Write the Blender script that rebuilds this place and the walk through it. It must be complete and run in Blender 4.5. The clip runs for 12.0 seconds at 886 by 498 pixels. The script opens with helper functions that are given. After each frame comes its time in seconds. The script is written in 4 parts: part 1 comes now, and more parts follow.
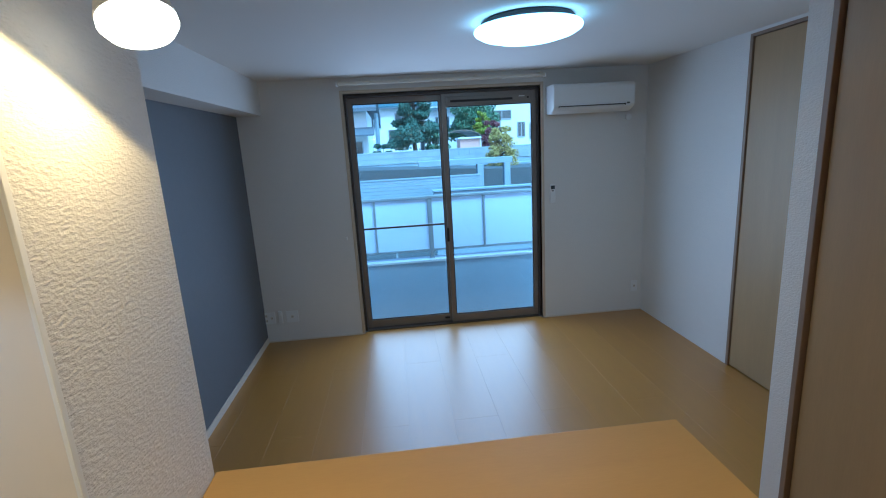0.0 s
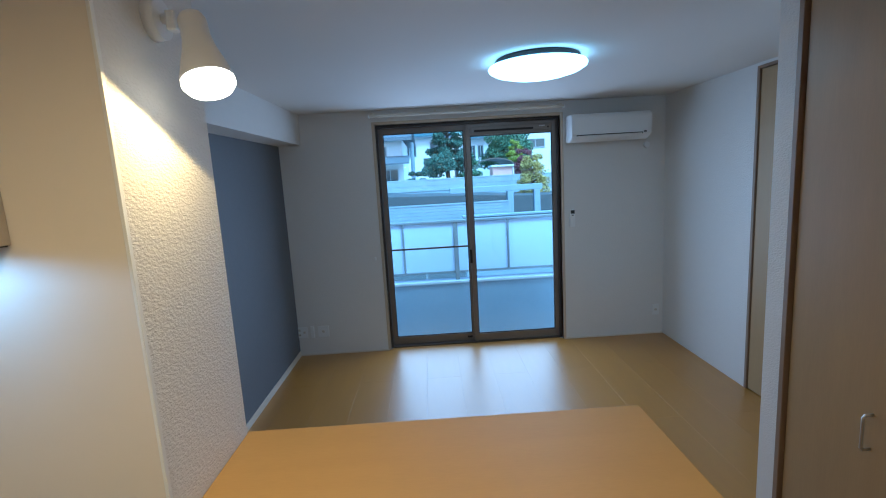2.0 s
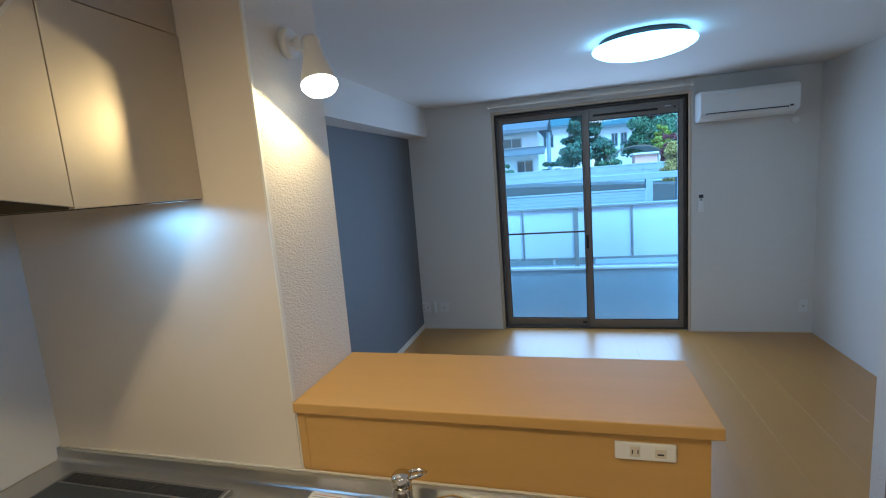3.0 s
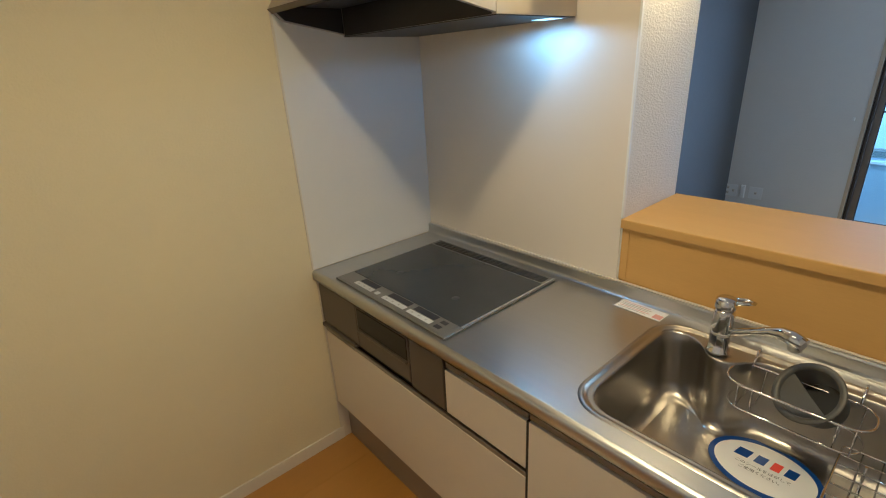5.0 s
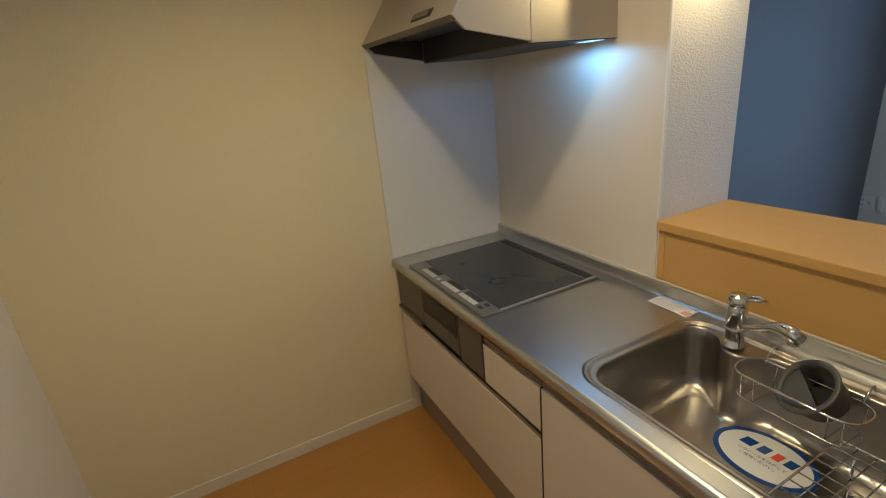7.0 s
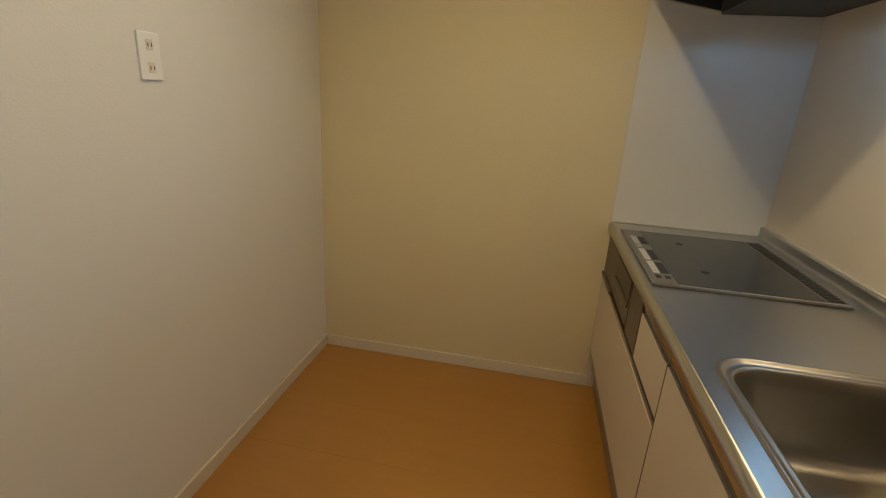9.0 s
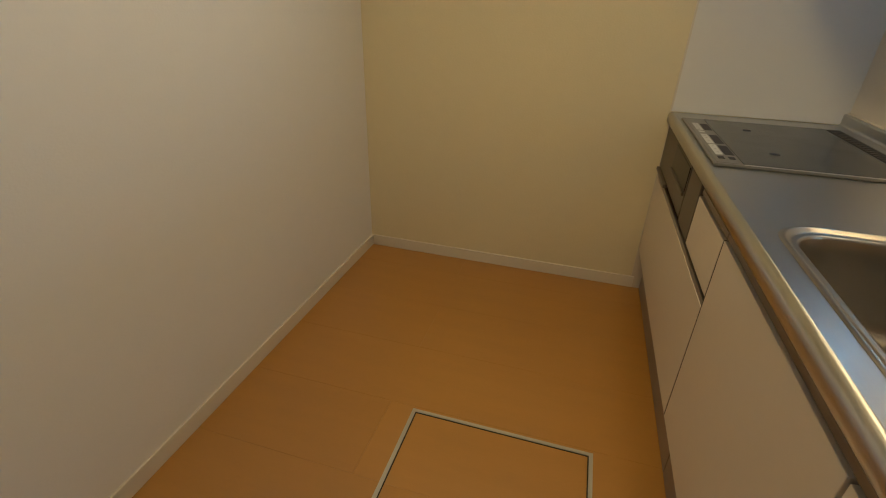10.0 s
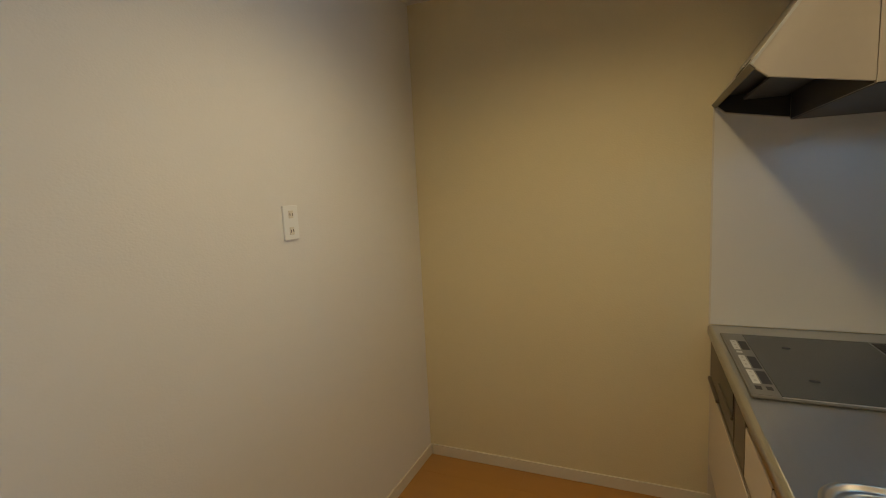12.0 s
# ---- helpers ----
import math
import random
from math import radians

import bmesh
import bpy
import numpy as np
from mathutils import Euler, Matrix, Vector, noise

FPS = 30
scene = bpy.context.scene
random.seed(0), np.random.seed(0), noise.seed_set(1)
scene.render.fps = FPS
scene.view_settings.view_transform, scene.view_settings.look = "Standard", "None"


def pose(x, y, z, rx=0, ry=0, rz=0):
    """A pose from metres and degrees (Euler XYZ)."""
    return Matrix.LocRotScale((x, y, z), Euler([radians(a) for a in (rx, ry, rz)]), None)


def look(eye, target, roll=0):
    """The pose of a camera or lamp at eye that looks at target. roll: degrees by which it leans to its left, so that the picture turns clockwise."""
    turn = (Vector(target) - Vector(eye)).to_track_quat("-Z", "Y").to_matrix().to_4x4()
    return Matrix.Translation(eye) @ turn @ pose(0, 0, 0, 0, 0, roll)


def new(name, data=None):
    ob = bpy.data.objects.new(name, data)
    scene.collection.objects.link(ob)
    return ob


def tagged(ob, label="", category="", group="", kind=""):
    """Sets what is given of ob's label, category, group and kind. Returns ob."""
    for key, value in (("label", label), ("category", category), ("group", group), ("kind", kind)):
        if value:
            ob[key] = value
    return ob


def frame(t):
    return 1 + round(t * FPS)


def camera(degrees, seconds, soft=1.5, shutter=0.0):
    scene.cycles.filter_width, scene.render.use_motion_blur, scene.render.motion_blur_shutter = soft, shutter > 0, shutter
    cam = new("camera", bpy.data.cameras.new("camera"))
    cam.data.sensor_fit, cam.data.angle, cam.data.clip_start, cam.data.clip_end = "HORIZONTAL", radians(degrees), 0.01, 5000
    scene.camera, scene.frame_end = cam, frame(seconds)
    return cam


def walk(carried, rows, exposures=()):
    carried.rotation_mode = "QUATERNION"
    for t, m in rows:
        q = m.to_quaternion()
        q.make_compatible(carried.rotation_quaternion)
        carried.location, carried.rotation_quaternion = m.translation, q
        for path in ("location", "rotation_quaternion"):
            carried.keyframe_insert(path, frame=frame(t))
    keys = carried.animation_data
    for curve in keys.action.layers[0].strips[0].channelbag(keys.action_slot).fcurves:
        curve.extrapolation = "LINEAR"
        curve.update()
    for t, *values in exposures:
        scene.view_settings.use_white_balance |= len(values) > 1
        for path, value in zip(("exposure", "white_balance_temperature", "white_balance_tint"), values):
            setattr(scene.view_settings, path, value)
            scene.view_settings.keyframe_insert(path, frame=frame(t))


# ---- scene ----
cam = camera(86.8, 12.0, soft=1.1)
PATH = [
    (0, (1.4, -0.599, 1.789), (1.578, 1.346, 1.359), -3.3),
    (0.5, (1.382, -0.606, 1.79), (1.552, 1.349, 1.402), -3.2),
    (1, (1.386, -0.616, 1.799), (1.582, 1.341, 1.436), -2.9),
    (1.5, (1.397, -0.653, 1.782), (1.582, 1.307, 1.43), -2.9),
    (2, (1.489, -0.843, 1.77), (1.529, 1.132, 1.461), -3.3),
    (2.5, (1.589, -0.996, 1.753), (1.365, 0.973, 1.487), -3.8),
    (3, (1.727, -1.089, 1.698), (1.192, 0.815, 1.398), -4.5),
    (3.5, (1.796, -1.122, 1.661), (0.882, 0.604, 1.229), -4.5),
    (3.7, (1.813, -1.156, 1.656), (0.75, 0.466, 1.168), -4.1),
    (5.3, (1.614, -1.354, 1.578), (0.191, -0.182, 0.803), -3.3),
    (5.5, (1.626, -1.36, 1.587), (0.2, -0.206, 0.791), -3.4),
    (6, (1.718, -1.326, 1.605), (0.256, -0.202, 0.83), -3.3),
    (6.5, (1.847, -1.297, 1.639), (0.289, -0.278, 0.908), -4.9),
    (7, (1.963, -1.315, 1.605), (0.271, -0.483, 0.939), -5.6),
    (7.5, (2.027, -1.286, 1.618), (0.179, -0.81, 1.02), -4.2),
    (7.7, (2.054, -1.189, 1.609), (0.155, -0.908, 1.046), -3.8),
    (9.3, (2.161, -0.972, 1.308), (0.327, -1.38, 0.623), 3.5),
    (9.5, (2.178, -0.976, 1.289), (0.374, -1.385, 0.529), 3.6),
    (10, (2.163, -0.962, 1.232), (0.464, -1.446, 0.293), 1.7),
    (10.5, (2.154, -0.943, 1.194), (0.56, -1.565, 0.158), -0.8),
    (11, (2.159, -0.907, 1.225), (0.574, -1.625, 0.238), -3.1),
    (11.5, (2.183, -0.879, 1.331), (0.482, -1.678, 0.647), -3.4),
    (12, (2.266, -0.885, 1.478), (0.443, -1.67, 1.235), -2.8),
]
EXPOSURES = [(0, 1.12, 4650, 6), (3.0, 1.28, 4650, 6), (3.7, 1.38, 4700, 6), (5.3, 1.58, 4680, 4), (7.7, 1.2, 4750, 4), (9.3, 1.17, 5180, 3), (10.2, 1.22, 5200, 3), (11, 1.32, 5250, 4), (12, 0.95, 5300, 3)]
walk(cam, [(t, look(eye, target, roll)) for t, eye, target, roll in PATH], EXPOSURES)

# ---- world and large lights ----
world = bpy.data.worlds.new("overcast_sky")
scene.world = world
world.use_nodes = True
wn = world.node_tree.nodes
sky = wn.new("ShaderNodeTexSky")
sky.sky_type, sky.sun_disc = "NISHITA", False
sky.sun_elevation, sky.sun_rotation = radians(40), radians(150)
sky.dust_density, sky.ozone_density = 1.0, 3.0
world.node_tree.links.new(sky.outputs[0], wn["Background"].inputs[0])
wn["Background"].inputs[1].default_value = 0.15


def lamp(name, kind, energy, color, m, **props):
    data = bpy.data.lights.new(name, kind)
    data.energy, data.color = energy, color
    if kind == "SUN":
        data.angle = radians(props["angle"])
    if kind == "AREA":
        data.shape, data.size = "DISK", props["size"]
    if kind == "SPOT":
        data.spot_size, data.spot_blend, data.shadow_soft_size = radians(props["spot"]), props["blend"], props["soft"]
    if kind == "POINT":
        data.shadow_soft_size = props["soft"]
    ob = new(name, data)
    ob.matrix_world = m
    return ob


WARM, COOL = (1.0, 0.65, 0.275), (1.0, 0.96, 0.86)
sun_dir = Vector((0.30, -0.45, 0.85))
lamp("overcast_sun", "SUN", 4.2, (0.54, 0.87, 1.0), look(sun_dir * 30, (0, 0, 0)), angle=30)
# area lamp added just outside the balcony window, boosts daylight and floor glare
win_light = lamp("window_daylight", "AREA", 18.0, (0.78, 0.87, 1.0), look((1.89, 4.30, 1.15), (1.89, 3.30, 0.90)), size=1.0)
win_light.data.shape, win_light.data.size, win_light.data.size_y = "RECTANGLE", 1.9, 2.0
# living room ceiling light, spotlight on the pier, kitchen downlight, hood light
lamp("ceiling_lamp_light", "AREA", 2.2, COOL, look((2.17, 2.06, 2.30), (2.17, 2.06, 0)), size=0.5)
lamp("spotlight_beam", "SPOT", 2.3, (1.0, 0.60, 0.19), look((1.078, 0.121, 1.944), (1.078 + 0.22, 0.121 - 0.42, 1.944 - 0.88)), spot=179, blend=0.05, soft=0.012)
for lx, ly, power in ((1.155, -1.06, 32.5), (1.55, -0.55, 5.5)):
    lamp("kitchen_downlight_beam", "SPOT", power, WARM, look((lx, ly, 2.41), (lx, ly, 0)), spot=161, blend=0.8, soft=0.07)
lamp("hood_lamp_light", "SPOT", 1.1, (0.42, 0.72, 1.0), look((0.675, -0.12, 1.684), (0.675, -0.115, 1.0)), spot=174, blend=0.15, soft=0.05)

# ---- materials ----


def mat(name, color, rough=0.5, metal=0.0, vary=0.0, scale=6.0, bump=0.0, bscale=200.0, stretch=(1, 1, 1), rand=0.0, fine=0.0, spec=0.5, rvary=0.0, coat=0.0, bdist=0.002):
    m = bpy.data.materials.new(name)
    m.use_nodes = True
    n, l = m.node_tree.nodes, m.node_tree.links
    b = n["Principled BSDF"]
    b.inputs["Base Color"].default_value = (*color, 1)
    b.inputs["Roughness"].default_value = rough
    b.inputs["Metallic"].default_value = metal
    b.inputs["Specular IOR Level"].default_value = spec
    b.inputs["Coat Weight"].default_value, b.inputs["Coat Roughness"].default_value = coat, rough
    tc = n.new("ShaderNodeTexCoord")
    mp = n.new("ShaderNodeMapping")
    mp.inputs["Scale"].default_value = stretch
    geo = n.new("ShaderNodeNewGeometry")
    l.new(geo.outputs["Position"], mp.inputs["Vector"])
    if vary or rand or fine:
        n1 = n.new("ShaderNodeTexNoise")
        n1.inputs["Scale"].default_value, n1.inputs["Detail"].default_value = scale, 5
        l.new(mp.outputs[0], n1.inputs["Vector"])
        n2 = n.new("ShaderNodeTexNoise")
        n2.inputs["Scale"].default_value, n2.inputs["Detail"].default_value = scale * 14, 3
        l.new(mp.outputs[0], n2.inputs["Vector"])
        a = n.new("ShaderNodeMath")
        a.operation = "MULTIPLY_ADD"
        a.inputs[1].default_value, a.inputs[2].default_value = 2 * vary, 1 - vary
        l.new(n1.outputs["Fac"], a.inputs[0])
        c = n.new("ShaderNodeMath")
        c.operation = "MULTIPLY_ADD"
        c.inputs[1].default_value, c.inputs[2].default_value = 2 * fine, -fine
        l.new(n2.outputs["Fac"], c.inputs[0])
        s = n.new("ShaderNodeMath")
        l.new(a.outputs[0], s.inputs[0])
        l.new(c.outputs[0], s.inputs[1])
        oi = n.new("ShaderNodeObjectInfo")
        r = n.new("ShaderNodeMath")
        r.operation = "MULTIPLY_ADD"
        r.inputs[1].default_value, r.inputs[2].default_value = 2 * rand, -rand
        l.new(oi.outputs["Random"], r.inputs[0])
        s2 = n.new("ShaderNodeMath")
        l.new(s.outputs[0], s2.inputs[0])
        l.new(r.outputs[0], s2.inputs[1])
        v = n.new("ShaderNodeVectorMath")
        v.operation = "SCALE"
        v.inputs[0].default_value = color
        l.new(s2.outputs[0], v.inputs["Scale"])
        l.new(v.outputs[0], b.inputs["Base Color"])
        if rvary:
            rr = n.new("ShaderNodeMath")
            rr.operation = "MULTIPLY_ADD"
            rr.inputs[1].default_value, rr.inputs[2].default_value = 2 * rvary, rough - rvary
            l.new(n1.outputs["Fac"], rr.inputs[0])
            l.new(rr.outputs[0], b.inputs["Roughness"])
    if bump:
        nb = n.new("ShaderNodeTexNoise")
        nb.inputs["Scale"].default_value, nb.inputs["Detail"].default_value = bscale, 2
        l.new(mp.outputs[0], nb.inputs["Vector"])
        bp = n.new("ShaderNodeBump")
        bp.inputs["Strength"].default_value, bp.inputs["Distance"].default_value = bump, bdist
        l.new(nb.outputs["Fac"], bp.inputs["Height"])
        l.new(bp.outputs[0], b.inputs["Normal"])
    return m


def glow(name, color, strength):
    m = bpy.data.materials.new(name)
    m.use_nodes = True
    b = m.node_tree.nodes["Principled BSDF"]
    b.inputs["Base Color"].default_value = (*color, 1)
    b.inputs["Emission Color"].default_value = (*color, 1)
    b.inputs["Emission Strength"].default_value = strength
    return m


def glass_mat(name, tint=(0.97, 1, 1)):
    m = bpy.data.materials.new(name)
    m.use_nodes = True
    n, l = m.node_tree.nodes, m.node_tree.links
    n.remove(n["Principled BSDF"])
    t, g, mix, f = n.new("ShaderNodeBsdfTransparent"), n.new("ShaderNodeBsdfGlossy"), n.new("ShaderNodeMixShader"), n.new("ShaderNodeFresnel")
    t.inputs[0].default_value = (*tint, 1)
    g.inputs["Roughness"].default_value = 0.0
    f.inputs["IOR"].default_value = 1.45
    l.new(f.outputs[0], mix.inputs[0])
    l.new(t.outputs[0], mix.inputs[1])
    l.new(g.outputs[0], mix.inputs[2])
    l.new(mix.outputs[0], n["Material Output"].inputs[0])
    return m


M = dict(
    wallpaper=mat("white_wallpaper", (0.74, 0.72, 0.68), 0.75, vary=0.02, scale=1.2, fine=0.015, bump=1.0, bscale=150, stretch=(0.65, 0.65, 1.35), bdist=0.0028),
    finepaper=mat("fine_white_wallpaper", (0.74, 0.72, 0.68), 0.75, vary=0.025, scale=1.2, fine=0.015, bump=0.4, bscale=170, stretch=(0.8, 0.8, 1.3), bdist=0.0016),
    creampaper=mat("cream_wallpaper", (0.70, 0.625, 0.41), 0.75, vary=0.02, scale=1.2, fine=0.015, bump=0.5, bscale=120, stretch=(1, 1, 1.4), bdist=0.002),
    ceiling=mat("ceiling_paper", (0.74, 0.72, 0.68), 0.8, vary=0.02, scale=1.0, bump=0.3, bscale=110),
    accent=mat("slate_blue_wallpaper", (0.138, 0.145, 0.158), 0.7, vary=0.05, scale=1.5, fine=0.05, bump=0.4, bscale=130),
    floor=mat("wood_laminate_floor", (0.39, 0.185, 0.016), 0.37, vary=0.09, scale=3.0, fine=0.05, stretch=(6, 0.7, 1), rand=0.03, rvary=0.02, spec=0.85, coat=0.7),
    under=mat("floor_joint", (0.36, 0.20, 0.05), 0.4),
    maple=mat("maple_laminate", (0.58, 0.355, 0.10), 0.5, spec=0.3, vary=0.05, scale=2.5, fine=0.05, stretch=(0.8, 8, 8), bump=0.04, bscale=90),
    oak=mat("pale_oak_laminate", (0.37, 0.25, 0.115), 0.42, vary=0.10, scale=2.2, fine=0.07, stretch=(7, 7, 0.6), bump=0.05, bscale=80),
    oak_trim=mat("oak_trim", (0.25, 0.17, 0.11), 0.45, vary=0.08, scale=4, stretch=(6, 6, 0.8)),
    casing=mat("cream_window_casing", (0.55, 0.45, 0.32), 0.5, vary=0.04, scale=4),
    bronze=mat("bronze_aluminium", (0.23, 0.20, 0.17), 0.4, metal=0.4, vary=0.06, scale=9),
    frame_bronze=mat("dark_bronze_frame", (0.075, 0.062, 0.052), 0.42, metal=0.3, vary=0.08, scale=9),
    gap=mat("dark_gap", (0.02, 0.018, 0.016), 0.7),
    white=mat("white_plastic", (0.80, 0.80, 0.78), 0.35, vary=0.015, scale=5),
    trim=mat("white_trim", (0.68, 0.63, 0.53), 0.45, vary=0.02, scale=4),
    steel=mat("brushed_stainless", (0.56, 0.56, 0.55), 0.33, metal=1.0, vary=0.04, scale=5, fine=0.05, stretch=(0.6, 14, 14), bump=0.03, bscale=200, rvary=0.04),
    hood=mat("satin_metal_hood", (0.56, 0.52, 0.455), 0.46, metal=0.85, vary=0.04, scale=3, fine=0.03, stretch=(1, 1, 1), rvary=0.04),
    bowl=mat("polished_sink_steel", (0.43, 0.41, 0.375), 0.31, metal=1.0, vary=0.05, scale=6, fine=0.015, rvary=0.02),
    chrome=mat("chrome", (0.72, 0.72, 0.72), 0.08, metal=1.0, vary=0.02, scale=10),
    alu=mat("satin_aluminium", (0.60, 0.60, 0.58), 0.4, metal=0.85, vary=0.04, scale=9),
    black=mat("black_glass", (0.045, 0.050, 0.052), 0.24, vary=0.12, scale=12, rvary=0.06),
    grillglass=mat("dark_grill_glass", (0.012, 0.011, 0.010), 0.3, vary=0.1, scale=10, spec=0.3),
    dark=mat("dark_hood_interior", (0.022, 0.022, 0.023), 0.42, vary=0.2, scale=8, spec=0.5),
    grillgrey=mat("taupe_grey_panel", (0.12, 0.102, 0.083), 0.4, metal=0.3, vary=0.05, scale=6),
    ihframe=mat("grey_hob_frame", (0.22, 0.215, 0.20), 0.35, metal=0.5, vary=0.05, scale=8),
    cream=mat("cream_cabinet_laminate", (0.63, 0.565, 0.455), 0.4, vary=0.02, scale=3, fine=0.015),
    panel=mat("kitchen_wall_panel", (0.70, 0.69, 0.66), 0.32, vary=0.02, scale=2, rvary=0.04),
    backpanel=mat("beige_kitchen_wall_panel", (0.74, 0.675, 0.575), 0.34, vary=0.02, scale=2, rvary=0.04),
    rail_metal=mat("grey_grip_metal", (0.26, 0.235, 0.20), 0.38, metal=0.7, vary=0.05, scale=8, stretch=(0.5, 6, 6)),
    toe=mat("grey_toe_kick", (0.30, 0.27, 0.24), 0.4, metal=0.4, vary=0.05, scale=5),
    greyplastic=mat("grey_plastic", (0.085, 0.085, 0.08), 0.45, vary=0.05, scale=20),
    blueink=mat("dark_blue_print", (0.01, 0.06, 0.28), 0.4, vary=0.03, scale=20),
    redink=mat("red_print", (0.75, 0.08, 0.05), 0.4, vary=0.03, scale=20),
    paper=mat("white_sticker_paper", (0.82, 0.82, 0.82), 0.5, vary=0.02, scale=12),
    keywhite=mat("worn_white_key_plastic", (0.58, 0.58, 0.57), 0.4, vary=0.08, scale=40),
    ink=mat("black_print", (0.03, 0.03, 0.04), 0.6, vary=0.05, scale=20),
    faintink=mat("faint_grey_print", (0.42, 0.40, 0.39), 0.6, vary=0.1, scale=60),
    pinkink=mat("faded_pink_print", (0.65, 0.35, 0.32), 0.6, vary=0.05, scale=40),
    concrete=mat("painted_concrete", (0.34, 0.41, 0.47), 0.8, vary=0.08, scale=2, fine=0.06, bump=0.2, bscale=40),
    yardwall=mat("weathered_yard_concrete", (0.24, 0.285, 0.325), 0.85, vary=0.12, scale=1.5, fine=0.08, bump=0.2, bscale=30),
    frost=mat("frosted_balcony_panel", (0.66, 0.74, 0.90), 0.45, vary=0.02, scale=2),
    rail=mat("grey_balcony_rail", (0.30, 0.32, 0.34), 0.45, metal=0.3, vary=0.05, scale=8),
    asphalt=mat("asphalt", (0.07, 0.075, 0.08), 0.9, vary=0.2, scale=0.6, fine=0.15),
    block=mat("concrete_block", (0.27, 0.31, 0.33), 0.85, vary=0.12, scale=1.1, fine=0.1, bump=0.3, bscale=25, rand=0.06),
    plaster=mat("white_house_plaster", (0.62, 0.63, 0.64), 0.8, vary=0.05, scale=0.7, fine=0.04),
    roofblue=mat("blue_green_roof", (0.05, 0.095, 0.115), 0.55, vary=0.1, scale=1.5, fine=0.08),
    roofgrey=mat("dark_tile_roof", (0.10, 0.11, 0.13), 0.6, vary=0.12, scale=1.5, fine=0.1),
    pink=mat("salmon_wall", (0.62, 0.36, 0.30), 0.75, vary=0.06, scale=1.5),
    bark=mat("tree_bark", (0.09, 0.065, 0.045), 0.9, vary=0.2, scale=6, bump=0.5, bscale=30),
    pine=mat("dark_pine_foliage", (0.07, 0.13, 0.095), 0.8, vary=0.45, scale=2.5, fine=0.3),
    green=mat("green_foliage", (0.085, 0.155, 0.085), 0.8, vary=0.4, scale=2.5, fine=0.3),
    lime=mat("yellow_green_foliage", (0.22, 0.26, 0.03), 0.8, vary=0.35, scale=3, fine=0.3),
    yellow=mat("autumn_yellow_foliage", (0.36, 0.29, 0.08), 0.8, vary=0.35, scale=4, fine=0.3),
    purple=mat("plum_red_foliage", (0.16, 0.05, 0.06), 0.8, vary=0.35, scale=4, fine=0.3),
    rubber=mat("black_rubber", (0.02, 0.02, 0.02), 0.6),
    dome=glow("lit_lamp_diffuser", (0.50, 0.82, 1.0), 1.8),
    bulb=glow("lit_warm_lamp_lens", (1.0, 0.80, 0.50), 3.2),
    led=glow("lit_hood_lens", (0.6, 0.85, 1.0), 0.6),
    glass=glass_mat("window_glass", (0.94, 1.0, 1.0)),
    winglass=mat("dark_window_pane", (0.05, 0.06, 0.07), 0.12),
)

# ---- building helpers ----


def box(bm, x0, y0, z0, x1, y1, z1, r=0.0, seg=2):
    t = bmesh.new()
    bmesh.ops.create_cube(t, size=1)
    for v in t.verts:
        v.co = Vector((x0 + (x1 - x0) * (v.co.x + 0.5), y0 + (y1 - y0) * (v.co.y + 0.5), z0 + (z1 - z0) * (v.co.z + 0.5)))
    if r:
        bmesh.ops.bevel(t, geom=list(t.edges), offset=r, segments=seg, affect="EDGES", profile=0.5)
    merge(bm, t)
    return bm


def merge(bm, t, m=None):
    if m is not None:
        bmesh.ops.transform(t, matrix=m, verts=t.verts)
    made = {}
    for v in t.verts:
        made[v] = bm.verts.new(v.co)
    for f in t.faces:
        try:
            nf = bm.faces.new([made[v] for v in f.verts])
            nf.smooth = f.smooth
        except ValueError:
            pass
    t.free()


def B(*a, r=0.0):
    return box(bmesh.new(), *a, r=r)


def cyl(bm, p0, p1, r0, r1=None, seg=20, cap=True, smooth=True):
    """A round bar or cone from p0 to p1."""
    r1 = r0 if r1 is None else r1
    p0, p1 = Vector(p0), Vector(p1)
    q = (p1 - p0).to_track_quat("Z", "Y")
    rings = []
    for p, r in ((p0, r0), (p1, r1)):
        rings.append([bm.verts.new(p + q @ Vector((r * math.cos(2 * math.pi * i / seg), r * math.sin(2 * math.pi * i / seg), 0))) for i in range(seg)])
    for i in range(seg):
        f = bm.faces.new((rings[0][i], rings[0][(i + 1) % seg], rings[1][(i + 1) % seg], rings[1][i]))
        f.smooth = smooth
    if cap:
        bm.faces.new(rings[0][::-1])
        bm.faces.new(rings[1])
    return bm


def lathe(bm, profile, m, seg=32):
    """Turns a profile of (radius, height) round the z axis of m."""
    rings = []
    for r, z in profile:
        rings.append([bm.verts.new(m @ Vector((r * math.cos(2 * math.pi * i / seg), r * math.sin(2 * math.pi * i / seg), z))) for i in range(seg)])
    for a, b in zip(rings, rings[1:]):
        for i in range(seg):
            bm.faces.new((a[i], a[(i + 1) % seg], b[(i + 1) % seg], b[i])).smooth = True
    if profile[0][0] > 1e-5:
        bm.faces.new(rings[0][::-1])
    if profile[-1][0] > 1e-5:
        bm.faces.new(rings[-1])
    bmesh.ops.remove_doubles(bm, verts=bm.verts, dist=1e-6)
    return bm


